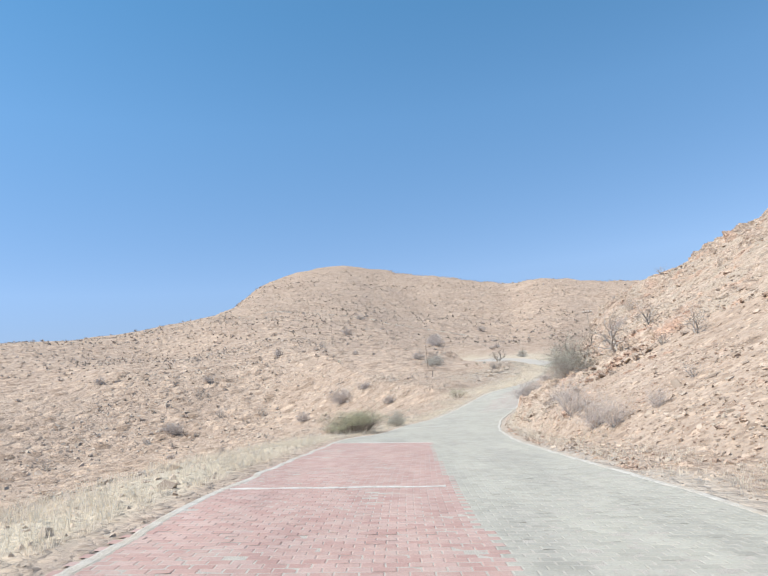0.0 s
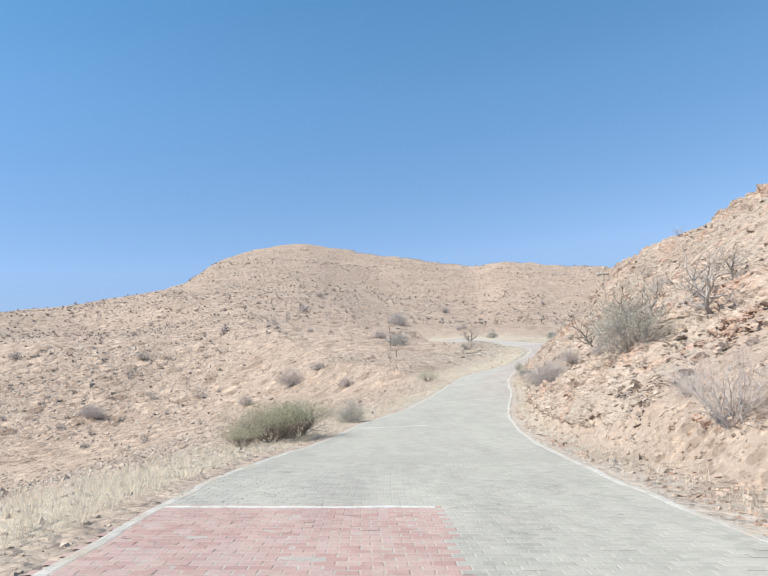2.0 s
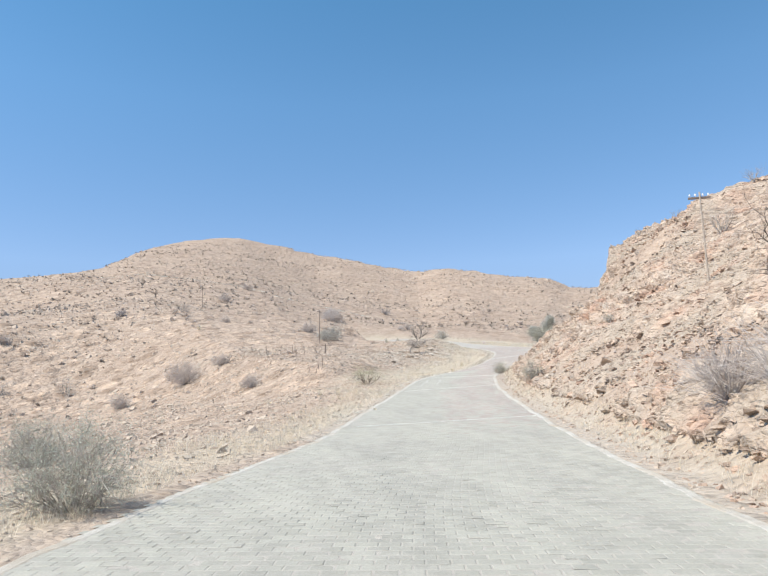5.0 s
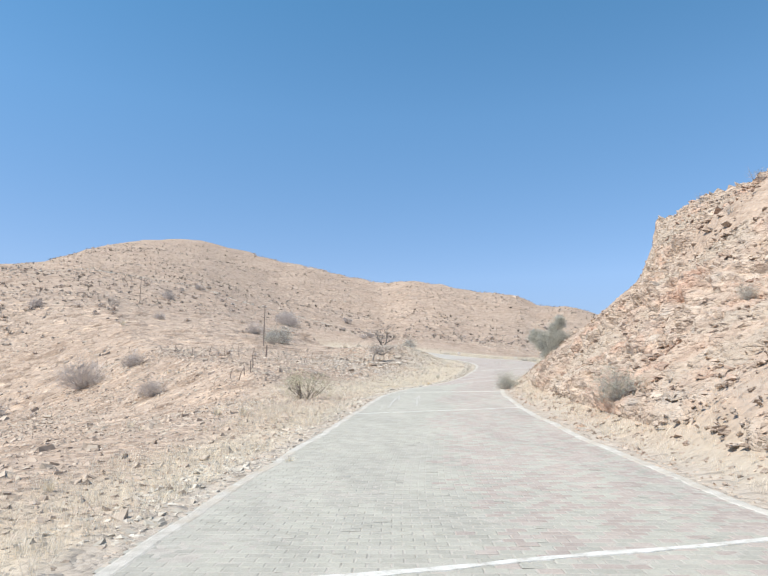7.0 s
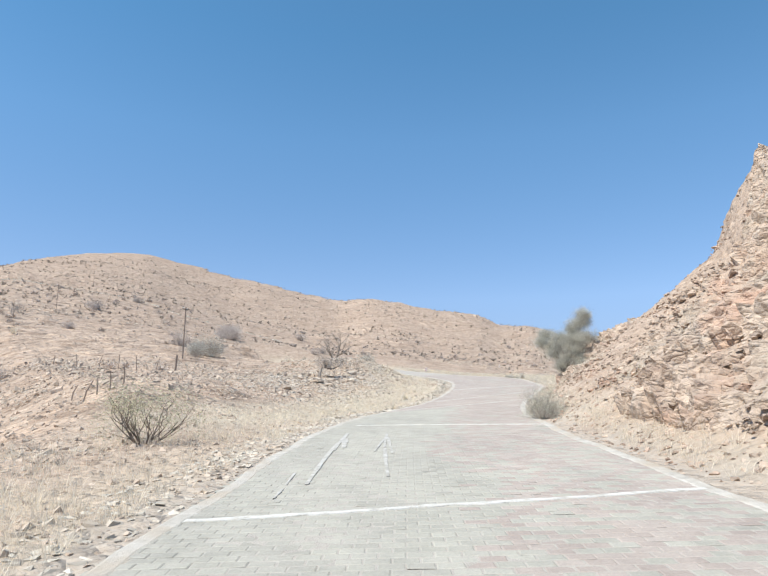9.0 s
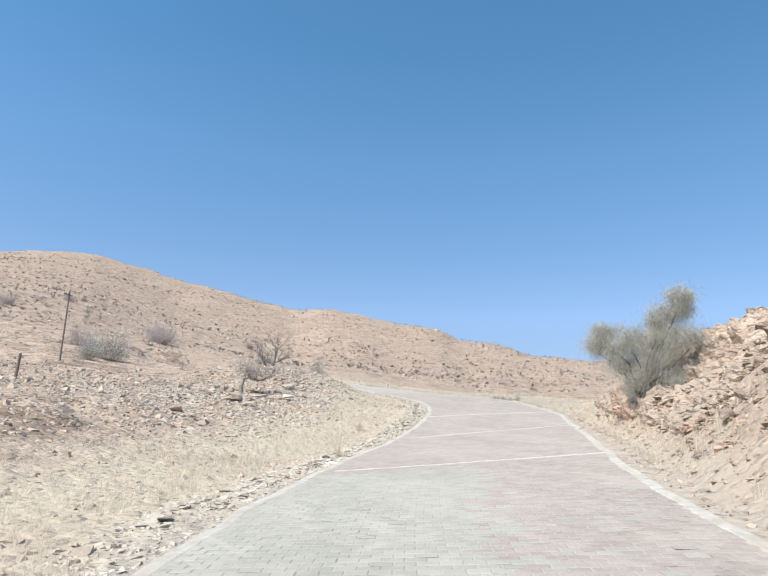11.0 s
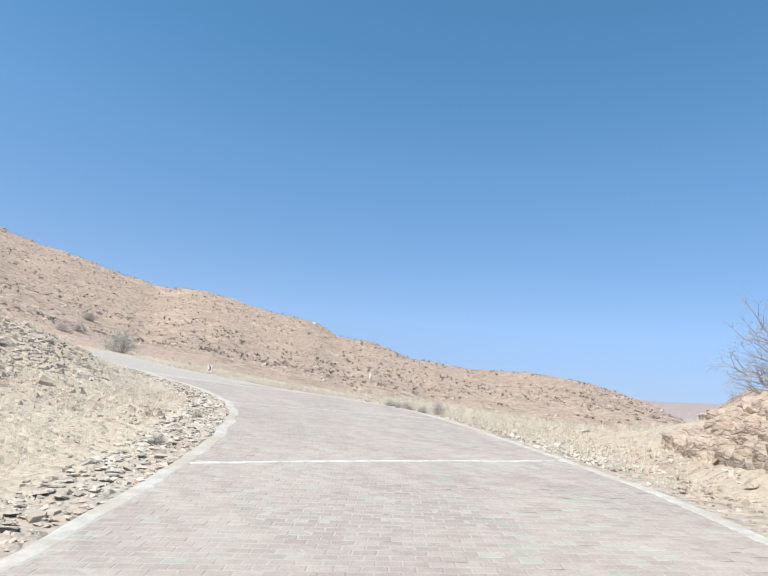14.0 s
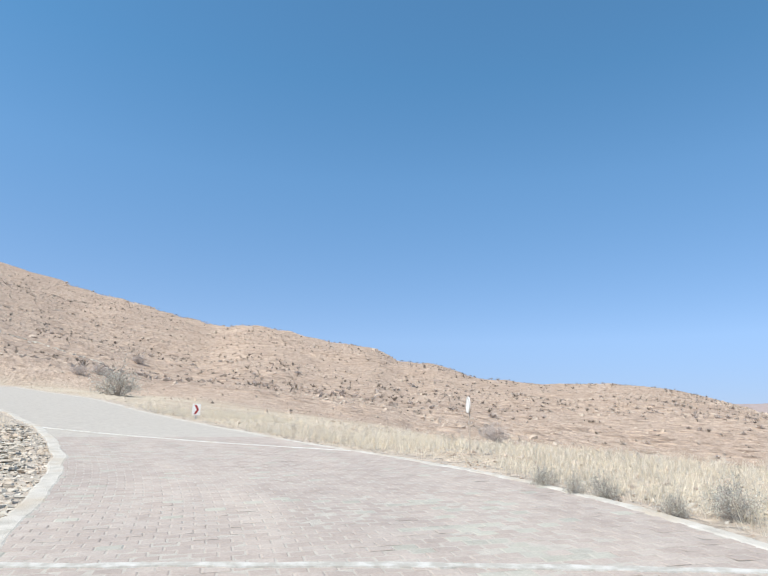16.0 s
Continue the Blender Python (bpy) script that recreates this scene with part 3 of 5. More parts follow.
RED_SIGN = plain("red_sign_sheet", (0.32, 0.04, 0.035), 0.4, 0, 0.06)
GLAZE = plain("white_insulator", (0.75, 0.75, 0.73), 0.2, 0, 0.04)
PALE_TWIG = twig_material("pale_twig", (0.40, 0.35, 0.318), (0.63, 0.565, 0.515))
FEATHER_LEAF = leaf_material("feathery_leaf", (0.27, 0.285, 0.225), (0.48, 0.495, 0.41))

# ---------------------------------------------------------------- helpers for meshes
def raw_mesh(name, verts, faces, mats, index=None, smooth_=False):
    """A mesh from arrays; faces all of one corner count."""
    verts, faces = np.asarray(verts, np.float32), np.asarray(faces, np.int32)
    me = bpy.data.meshes.new(name)
    me.vertices.add(len(verts))
    me.vertices.foreach_set("co", verts.ravel())
    me.loops.add(faces.size)
    me.loops.foreach_set("vertex_index", faces.ravel())
    me.polygons.add(len(faces))
    me.polygons.foreach_set("loop_start", np.arange(0, faces.size, faces.shape[1], dtype=np.int32))
    for m in mats:
        me.materials.append(m)
    if index is not None:
        me.polygons.foreach_set("material_index", np.asarray(index, np.int32))
    me.polygons.foreach_set("use_smooth", np.full(len(faces), smooth_))
    me.update(calc_edges=True)
    me.validate()
    return me


def part(name, bm, mat, parent, label=""):
    """A bmesh as one mesh object under a thing or a part."""
    me = bpy.data.meshes.new(name)
    bm.to_mesh(me)
    bm.free()
    me.materials.append(mat)
    ob = new(name, me)
    ob.parent = parent
    return tagged(ob, label)


def part_of(name, me, parent, label=""):
    ob = new(name, me)
    ob.parent = parent
    return tagged(ob, label)


def height_at(x, y):
    return float(ground_z(np.array([x]), np.array([y]))[0][0])


# ---------------------------------------------------------------- ground
def spread(inner0, inner1, step, outer0, outer1, growth, behind=0):
    v = list(np.arange(inner0, inner1 + step / 2, step))
    a, d, low, high = v[0], step, [], []
    while a > outer0:
        d *= behind or growth
        a -= d
        low.append(a)
    a, d = v[-1], step
    while a < outer1:
        d *= growth
        a += d
        high.append(a)
    return np.array(low[::-1] + v + high)


def grid_faces(nx, ny):
    i = np.arange(nx * ny).reshape(ny, nx)
    return np.stack([i[:-1, :-1], i[:-1, 1:], i[1:, 1:], i[1:, :-1]], -1).reshape(-1, 4)


def build_ground():
    gx = spread(-12, 50, 0.4, -2600, 2800, 1.042)
    gy = spread(-4, 160, 0.4, -1200, 3200, 1.042, 1.09)
    x, y = (a.ravel() for a in np.meshgrid(gx, gy))
    z, rock, s, off = ground_z(x, y)
    # ledges: the rock of the cut juts out over its foot
    jut = rock * 0.28 * rough(x * 0.5 + z * 0.7, y * 0.5 + z * 1.3, 1.3, 2, 61)
    k, lat, _ = on_road(x, y)
    out = smooth(1.0, 3.0, off) * jut
    me = raw_mesh("ground", np.stack([x - LINE_WAY[k, 1] * out, y + LINE_WAY[k, 0] * out, z], 1), grid_faces(len(gx), len(gy)), [EARTH], smooth_=True)
    edge = np.abs(off)
    gravel = (1 - smooth(0.5, 1.7, edge + 0.35 * rough(x, y, 1.5, 2, 71))) * (edge > -2)
    gravel = np.maximum(gravel, (off < 0) * smooth(100, 108, s) * (1 - smooth(148, 156, s)) * (1 - smooth(1.0, 2.0, edge)))
    left, right = (off < 0), (off > 0)
    gravel = gravel * np.where(left & (s < 60), 0.3, 1.0)
    litter = left * smooth(0.4, 1.2, edge) * (smooth(88, 100, s) * (1 - smooth(150, 170, s)) * (1 - smooth(5.5, 10, edge)) + (1 - smooth(80, 95, s)) * np.where(s < 45, 1.1, 0.7) * (1 - smooth(1.8, 4.2, edge)))
    litter = litter + right * smooth(0.5, 1.2, edge) * (smooth(124, 130, s) * (1 - smooth(9, 22, edge)) + 0.45 * (s > 40) * (1 - smooth(124, 130, s)) * (1 - smooth(1.2, 2.6, edge)) + 0.5 * smooth(108, 114, s) * (1 - smooth(124, 130, s)) * (1 - smooth(2.2, 4.0, edge)))
    litter = litter * np.clip(0.9 + 0.5 * rough(x, y, 2.6, 3, 73), 0, 1)
    slope = np.where(left, smooth(2.5, 12, edge), np.where(s < 122, 0.5 * smooth(3, 12, edge), smooth(12, 40, edge)))
    # range: share of the painted haze colour, rising from 900 to 1300 m out
    for name, values in (("rock", rock), ("gravel", gravel * 0.85), ("litter", litter * 0.9), ("open_slope", slope), ("range", smooth(900, 1300, np.hypot(x - HILL_MIDDLE[0], y - HILL_MIDDLE[1])))):
        me.attributes.new(name, "FLOAT", "POINT").data.foreach_set("value", values.astype(np.float32))
    return tagged(new("ground", me), "dry stony hillside of bare tan earth", "ground", kind="structure")


ground = build_ground()


def build_rock_face():
    """The broken face of the road cut: tilted beds split into blocks of four sizes, with rubble-filled hollows between."""
    sv, ov = np.arange(10, 130, 0.13), np.concatenate([np.arange(0.6, 13.5, 0.115), np.arange(13.5, 36, 0.3)])
    s, off = (a.ravel() for a in np.meshgrid(sv, ov, indexing="ij"))
    half = np.interp((s - ROAD_START) * 4, np.arange(len(LINE)), LINE_RIGHT)
    p = road_point(s, half + off)
    z, rock, _, _ = ground_z(p[:, 0], p[:, 1])
    # u runs along the beds, v across them; the beds dip towards the road's lower end
    run = off * 0.8 + z * 0.75
    u = 0.9 * s - 0.42 * run + 0.5 * rough(s, off, 2.1, 3, 15)
    v = 0.42 * s + 0.9 * run + 0.45 * rough(s, off, 1.7, 3, 16)
    u, v = u + 0.16 * rough(s, run, 0.45, 2, 25), v + 0.16 * rough(run, s, 0.45, 2, 27)
    mass = rough(s, run, 4.5, 2, 17)
    whole = smooth(-0.25, 0.45, mass)
    cut = whole * (0.30 * facets(u * 0.62, v, 1.7, 1) + 0.26 * facets(u * 0.7, v, 0.8, 2)) + (0.45 + 0.55 * whole) * 0.22 * facets(u * 0.8, v, 0.42, 3) + 0.14 * facets(u, v, 0.23, 4)
    # steps of the beds: each stands a little proud of the one above it
    bed = v / 1.25 + 0.25 * rough(u, v, 3.0, 2, 19)
    cut = cut + whole * 0.26 * ((bed - np.floor(bed)) - 0.5)
    lift = 0.2 * smooth(0.4, 0.9, rock) - 0.5 * (1 - smooth(0.2, 0.8, rock)) + smooth(0.25, 0.95, rock) * cut * (0.8 + 0.45 * smooth(76, 92, s)) + 0.3 * rock * np.maximum(mass, 0)
    way = np.stack([np.interp((s - ROAD_START) * 4, np.arange(len(LINE)), LINE_WAY[:, c]) for c in (0, 1)], 1)
    q = np.stack([p[:, 0] - way[:, 1] * 0.65 * lift, p[:, 1] + way[:, 0] * 0.65 * lift, z + 0.75 * lift], 1)
    me = raw_mesh("rock_face", q, grid_faces(len(ov), len(sv))[:, ::-1], [ROCK_FACE])
    debris = (1 - whole) * np.clip(0.6 + 0.8 * rough(s, run, 1.6, 3, 23), 0, 1)
    me.attributes.new("debris", "FLOAT", "POINT").data.foreach_set("value", debris.astype(np.float32))
    return tagged(new("rock_face", me), "broken layered face of the rock cut", "rock face", kind="structure")


build_rock_face()

# ---------------------------------------------------------------- road
ROAD_FROM, ROAD_TO = -12.0, 186.0
_rs = np.arange(ROAD_FROM, ROAD_TO, 0.5)


def half_widths(s):
    f = (np.asarray(s, float) - ROAD_START) * 4
    k = np.arange(len(LINE))
    return np.interp(f, k, LINE_LEFT), np.interp(f, k, LINE_RIGHT)


def ribbon(name, s, profile, mat, wobble=0.0, seed=0):
    """A strip along the road. profile: for each s, the offsets and heights of its cross section."""
    pts = []
    for a in s:
        lat, up = profile(a)
        j = wobble * float(rough(np.array([a]), np.array([seed * 7.0]), 1.1, 3, seed)[0])
        pts.append(road_point(a, np.asarray(lat) + j, np.asarray(up)))
    n = len(pts[0])
    return raw_mesh(name, np.concatenate(pts), grid_faces(n, len(s))[:, ::-1], [mat])


def bed_profile(a):
    l_, r_ = half_widths(a)
    u = np.linspace(-float(l_) - 0.12, float(r_) + 0.12, 9)
    return u, np.full(9, -0.0042)


road = tagged(new("road", ribbon("road", _rs, bed_profile, JOINT)), "concrete block paved mountain road, grey and faded red", "road", kind="structure")


def kerb(side, seed):
    def profile(a):
        l_, r_ = half_widths(a)
        e = -float(l_) if side < 0 else float(r_)
        w = 0.15 + 0.05 * float(smooth(50, 80, a)) + (0.04 * float(smooth(104, 112, a) * (1 - smooth(146, 154, a))) if side < 0 else 0.0)
        lat = np.array([e - side * 0.14, e - side * 0.02, e + side * 0.02, e + side * (w - 0.03), e + side * w, e + side * (w + 0.02)])
        up = np.array([-0.022, -0.006, 0.007, 0.009, 0.002, -0.45])
        return (lat, up) if side < 0 else (lat[::-1], up[::-1])

    me = ribbon("kerb", np.arange(ROAD_FROM, ROAD_TO, 0.4), profile, CONCRETE, 0.07, seed)
    return tagged(new("kerb", me), "pale cast concrete edge strip along the paving", "kerb", kind="structure")


kerb(-1, 5), kerb(1, 9)

# White strips across the road: metres along at the left and at the right edge, and from where to where across (0 to 1).
CROSS_LINES = ((11.6, 11.7, 0.0, 0.5), (25.9, 26.1, 0.0, 0.52), (45.8, 46.1, 0.08, 0.5), (64.3, 66.4, 0.06, 1.0), (82.3, 83.4, 0.0, 1.0), (95.3, 93.0, 0.1, 1.0),
               (106.8, 108.0, 0.04, 1.0), (117.5, 119.1, 0.06, 1.0), (126.6, 129.0, 0.0, 1.0), (138.1, 136.4, 0.0, 1.0), (152.5, 146.0, 0.0, 1.0))


def cross_line(s0, s1, u0, u1, seed):
    u = np.linspace(u0, u1, 40)
    s = s0 + (s1 - s0) * u
    l_, r_ = half_widths(s)
    lat = -l_ + u * (l_ + r_)
    w = 0.058 + 0.016 * rough(u * 30, u * 0 + seed, 1.0, 2, seed)
    s = s + 0.03 * rough(u * 9, u * 0 + seed * 3, 1.0, 2, seed + 4)
    rows = [road_point(s - w - 0.004, lat, -0.004), road_point(s - w, lat, 0.010), road_point(s + w, lat, 0.010), road_point(s + w + 0.004, lat, -0.004)]
    me = raw_mesh("cross_line", np.concatenate(rows), grid_faces(len(u), 4), [FADED_PAINT if 137 < s0 < 139 else PAINT])
    tagged(new("cross_line", me), "worn white painted strip across the block paving" if 137 < s0 < 139 else "white painted strip set across the block paving", "road marking", "strips across the road", "structure")


for k_, row in enumerate(CROSS_LINES):
    cross_line(*row, k_ + 2)


def stroke(points, width):
    """A painted stroke on the road through (along, across) points."""
    p = np.array(points, float)
    u = np.linspace(0, len(p) - 1, 14)
    s, lat = np.interp(u, np.arange(len(p)), p[:, 0]), np.interp(u, np.arange(len(p)), p[:, 1])
    ds, dl = np.gradient(s), np.gradient(lat)
    n = np.hypot(ds, dl)
    w = width * 0.68 * (0.5 + 0.12 * rough(u * 3, u * 0, 1, 2, 33))
    rows = [road_point(s - dl / n * w, lat + ds / n * w, 0.009), road_point(s + dl / n * w, lat - ds / n * w, 0.009)]
    return np.concatenate(rows), grid_faces(14, 2)


def road_arrow(strokes):
    vs, fs, n = [], [], 0
    for pts, w in strokes:
        v, f = stroke(pts, w)
        vs.append(v), fs.append(f + n)
        n += len(v)
    me = raw_mesh("road_arrow", np.concatenate(vs), np.concatenate(fs), [FADED_PAINT])
    tagged(new("road_arrow", me), "worn white painted lane arrow on the paving", "road marking", "lane arrows", "structure")


road_arrow([(((84.3, -1.98), (86.5, -2.05), (89.4, -2.15)), 0.11), (((88.4, -1.9), (90.4, -2.12)), 0.2), (((88.0, -2.05), (91.8, -2.24)), 0.12)])
road_arrow([(((84.8, -0.86), (88.2, -1.04)), 0.1), (((87.4, -0.86), (90.4, -1.1)), 0.1), (((88.4, -1.06), (91.5, -1.2)), 0.1), (((87.7, -1.22), (90.2, -1.16)), 0.08)])
road_arrow([(((83.4, -2.25), (84.0, -2.26)), 0.06), (((84.3, -2.27), (85.3, -2.32)), 0.06)])

# ---------------------------------------------------------------- plants
def tube(segments, sides):
    """Tapered sticks: rows of start, end, start radius, end radius."""
    a, b, ra, rb = (np.array([s[k] for s in segments], float) for k in range(4))
    d = b - a
    d /= np.linalg.norm(d, axis=1)[:, None] + 1e-9
    ref = np.where(np.abs(d[:, 2:3]) > 0.9, [[1.0, 0, 0]], [[0, 0, 1.0]])
    u = np.cross(d, ref)
    u /= np.linalg.norm(u, axis=1)[:, None]
    v = np.cross(d, u)
    ang = np.arange(sides) * 2 * np.pi / sides
    ring = np.cos(ang)[None, :, None] * u[:, None] + np.sin(ang)[None, :, None] * v[:, None]
    verts = np.concatenate([a[:, None] + ring * ra[:, None, None], b[:, None] + ring * rb[:, None, None]], 1)
    i = np.arange(sides)
    f = np.stack([i, (i + 1) % sides, (i + 1) % sides + sides, i + sides], 1)
    faces = (np.arange(len(a)) * 2 * sides)[:, None, None] + f[None]
    return verts.reshape(-1, 3), faces.reshape(-1, 4)


def grow(rng, stems, height, spread_, levels, forks, base_r, droop=0.0, lean=(0, 0), crook=0.25):
    """Sticks of a shrub or tree, and the tips of its twigs. Heights near 1 before scaling."""
    segs, tips = [], []

    def limb(p, way, length, r, level):
        steps = 3 if level == 0 else 2
        for k in range(steps):
            way = way + rng.normal(0, crook, 3) * (0.5 + 0.5 * level)
            way[2] += (0.12 - droop * level)
            way /= np.linalg.norm(way)
            q = p + way * length / steps
            r2 = r * (0.78 if level < levels else 0.6)
            segs.append((p, q, r, r2))
            p, r = q, r2
            if level < levels and (k > 0 or level == 0):
                for _ in range(forks):
                    side = way + rng.normal(0, 0.62, 3)
                    side[2] += 0.1 - droop * 0.6
                    limb(p, side / np.linalg.norm(side), length * rng.uniform(0.45, 0.72), r * 0.62, level + 1)
            elif level == levels:
                tips.append((p, way))

    for i in range(stems):
        a = 2 * np.pi * (i + rng.uniform(-0.3, 0.3)) / stems
        w = np.array([np.cos(a) * spread_ + lean[0], np.sin(a) * spread_ + lean[1], 1.0]) * 1.0
        w[:2] *= rng.uniform(0.45, 1.2)
        limb(np.array([0.05 * np.cos(a) * (stems > 1), 0.05 * np.sin(a) * (stems > 1), -0.04]), w / np.linalg.norm(w), height * rng.uniform(0.48, 0.66), base_r * rng.uniform(0.7, 0.92), 0)
    return segs, tips


def leaves(rng, tips, count, size, scatter, slim=0.45, droop=0.0):
    """Small folded leaves round the twig ends, two triangles each."""
    p = np.array([t[0] for t in tips])
    w = np.array([t[1] for t in tips])
    i = rng.integers(0, len(p), count)
    c = p[i] + rng.normal(0, scatter, (count, 3)) - w[i] * rng.uniform(0, scatter * 2.5, (count, 1))
    a = rng.normal(0, 1, (count, 3))
    a[:, 2] -= droop
    a /= np.linalg.norm(a, axis=1)[:, None]
    b = np.cross(a, rng.normal(0, 1, (count, 3)))
    b /= np.linalg.norm(b, axis=1)[:, None]
    k = size * rng.uniform(0.6, 1.3, (count, 1))
    v = np.stack([c, c + a * k * 0.5 + b * k * slim * 0.5, c + a * k, c + a * k * 0.5 - b * k * slim * 0.5], 1)
    return v.reshape(-1, 3), np.arange(count * 4).reshape(-1, 4)


def plant(name, seed, bark, label, category, group, stems=10, height=1.0, spread_=0.7, levels=2, forks=3, base_r=0.022, leaf=None, droop=0.0, lean=(0, 0), crook=0.25, fine=3, slim=0.42, bare=-1.0):
    """One plant about a metre high, as an empty at its foot with its wood and leaves under it."""
    rng = np.random.default_rng(seed)
    segs, tips = grow(rng, stems, height, spread_, levels, forks, base_r, droop, lean, crook)
    top = max(max(s[0][2], s[1][2]) for s in segs)
    reach = float(np.percentile([np.hypot(t[0][0], t[0][1]) for t in tips], 90))
    k = 1.0 / max(top, 0.8 * reach)
    segs = [(a * k, b * k, ra, rb) for a, b, ra, rb in segs]
    tips = [(p * k, w) for p, w in tips if p[2] * k > bare]
    ob = tagged(new(name), label, category, group)
    thick = [s for s in segs if s[2] > base_r * 0.45]
    thin = [s for s in segs if s[2] <= base_r * 0.45]
    part_of("trunk", raw_mesh("trunk", *tube(thick, 5), [bark], smooth_=True), ob)
    if thin:
        part_of("crown", raw_mesh("crown", *tube(thin, fine), [bark]), ob)
    if leaf:
        mat, count, size, scatter, hang = leaf
        part_of("foliage", raw_mesh("foliage", *leaves(rng, tips, count, size, scatter, slim, hang), [mat]), ob)
    return ob


def dome(name, seed, bark, label, category, group, twigs=240, wide=0.9, thin=0.006, leaf=None, slim=0.45):
    """A rounded shrub about a metre high: twigs from one foot fill a low dome, each forked twice near its end."""
    rng = np.random.default_rng(seed)
    a = rng.uniform(0, 2 * np.pi, twigs)
    e = np.arcsin(rng.uniform(0.22, 1.0, twigs))
    r = rng.uniform(0.55, 1.0, twigs) * (1 + 0.13 * np.sin(3 * a + seed) + 0.08 * np.sin(5 * a))
    tip = np.stack([np.cos(a) * np.cos(e) * wide, np.sin(a) * np.cos(e) * wide, np.sin(e)], 1) * r[:, None]
    foot = np.stack([np.cos(a), np.sin(a), 0 * a], 1) * 0.05
    foot[:, 2] = -0.04
    segs, tips = [], []
    for f, t in zip(foot, tip):
        mid = f + (t - f) * 0.58 + rng.normal(0, 0.1, 3) + np.array([0, 0, 0.04])
        segs.append((f, mid, thin * 1.5, thin * 1.2))
        for _ in range(5):
            q = t + rng.normal(0, 0.17, 3)
            segs.append((mid + rng.normal(0, 0.012, 3), q, thin * 1.1, thin * 0.4))
            tips.append((q, (q - mid) / (np.linalg.norm(q - mid) + 1e-6)))
    ob = tagged(new(name), label, category, group)
    stems = [(f * [0.6, 0.6, 1], f + (t - f) * 0.4, thin * 4, thin * 2) for f, t in zip(foot[::18], tip[::18])]
    part_of("trunk", raw_mesh("trunk", *tube(stems, 5), [bark], smooth_=True), ob)
    part_of("crown", raw_mesh("crown", *tube(segs, 3), [bark]), ob)
    if leaf:
        mat, count, size, scatter, hang = leaf
        part_of("foliage", raw_mesh("foliage", *leaves(rng, tips, count, size, scatter, slim, hang), [mat]), ob)
    return ob


def tuft_mesh(rng, count, height, wide, lean=0.5):
    """Bent straw blades rising from one foot, two faces each."""
    a = rng.uniform(0, 2 * np.pi, count)
    r = np.sqrt(rng.uniform(0, 1, count)) * wide
    foot = np.stack([np.cos(a) * r, np.sin(a) * r, np.full(count, -0.03)], 1)
    way = np.stack([np.cos(a), np.sin(a), 0 * a], 1) * rng.uniform(0.05, lean, (count, 1)) + rng.normal(0, 0.12, (count, 3))
    h = height * rng.uniform(0.45, 1.1, (count, 1))
    mid = foot + way * h * 0.45 + np.array([0, 0, 0.6]) * h
    tip = foot + way * h * 1.25 + np.array([0, 0, 1.0]) * h
    side = np.stack([-np.sin(a + 0.6), np.cos(a + 0.6), 0 * a], 1) * (0.003 + 0.0042 * rng.uniform(0, 1, (count, 1))) * (height / 0.35) ** 0.5
    v = np.stack([foot - side, foot + side, mid + side * 0.7, mid - side * 0.7, tip + side * 0.15, tip - side * 0.15], 1).reshape(-1, 3)
    i = np.arange(count)[:, None] * 6
    f = np.concatenate([i + np.array([[0, 1, 2, 3]]), i + np.array([[3, 2, 4, 5]])], 0)
    return v, f


GREEN_BUSHES = ((-2.3, 42.6, 2.15), (-3.0, 41.0, 1.8), (-3.8, 39.0, 1.05))
GREY_SHRUBS = ((9.9, 150.7, 1.74), (21.3, 74.6, 0.54), (9.8, 155.7, 1.98), (21.9, 145.5, 0.68), (11.4, 154.3, 2.74), (37, 173.8, 2.3), (31.6, 126.5, 0.21), (30, 123.1, 0.23), (40.95, 132.5, 0.36), (40.85, 131.75, 0.28), (41.05, 131.4, 0.34), (40.9, 130.2, 0.3), (41.25, 129.7, 0.46))
NEAR_SHRUBS = ((0, 51.3, 1.36), (11.7, 41.3, 2.5), (-3.4, 59, 1.35), (16.4, 74.3, 1.05), (20.6, 91.5, 1.06))
SPARSE_SHRUBS = ((-1.6, 58.7, 0.97), (-30.9, 145.5, 3.58), (-41.2, 147.2, 3.3), (-49, 157, 2.82), (-6.9, 132.9, 1.59), (-1.7, 111.1, 1.25), (-32.3, 116.4, 1.98), (-23.1, 116.6, 1.27), (-65.5, 116.6, 3.58), (-7, 29.9, 0.47), (-32.1, 114.7, 1.94), (-47.4, 158.9, 2.06), (11.3, 23.5, 0.88), (30.1, 75.8, 2.42), (15.1, 34.4, 1.2), (36.5, 80.1, 1.44), (-49.2, 158.8, 2.58), (-6.2, 131.4, 1.35), (-21.5, 193.9, 2.54), (-18.4, 245.2, 2.58), (18.8, 76.8, 0.8), (28.6, 83, 0.7), (34, 91, 0.87), (37.1, 89.8, 1.29), (8.1, 86.8, 0.37), (-20.9, 196.2, 3.14), (1.5, 228.7, 2.1), (10, 143.6, 1.02), (72.8, 179.5, 1.53), (41.6, 146.7, 0.42))
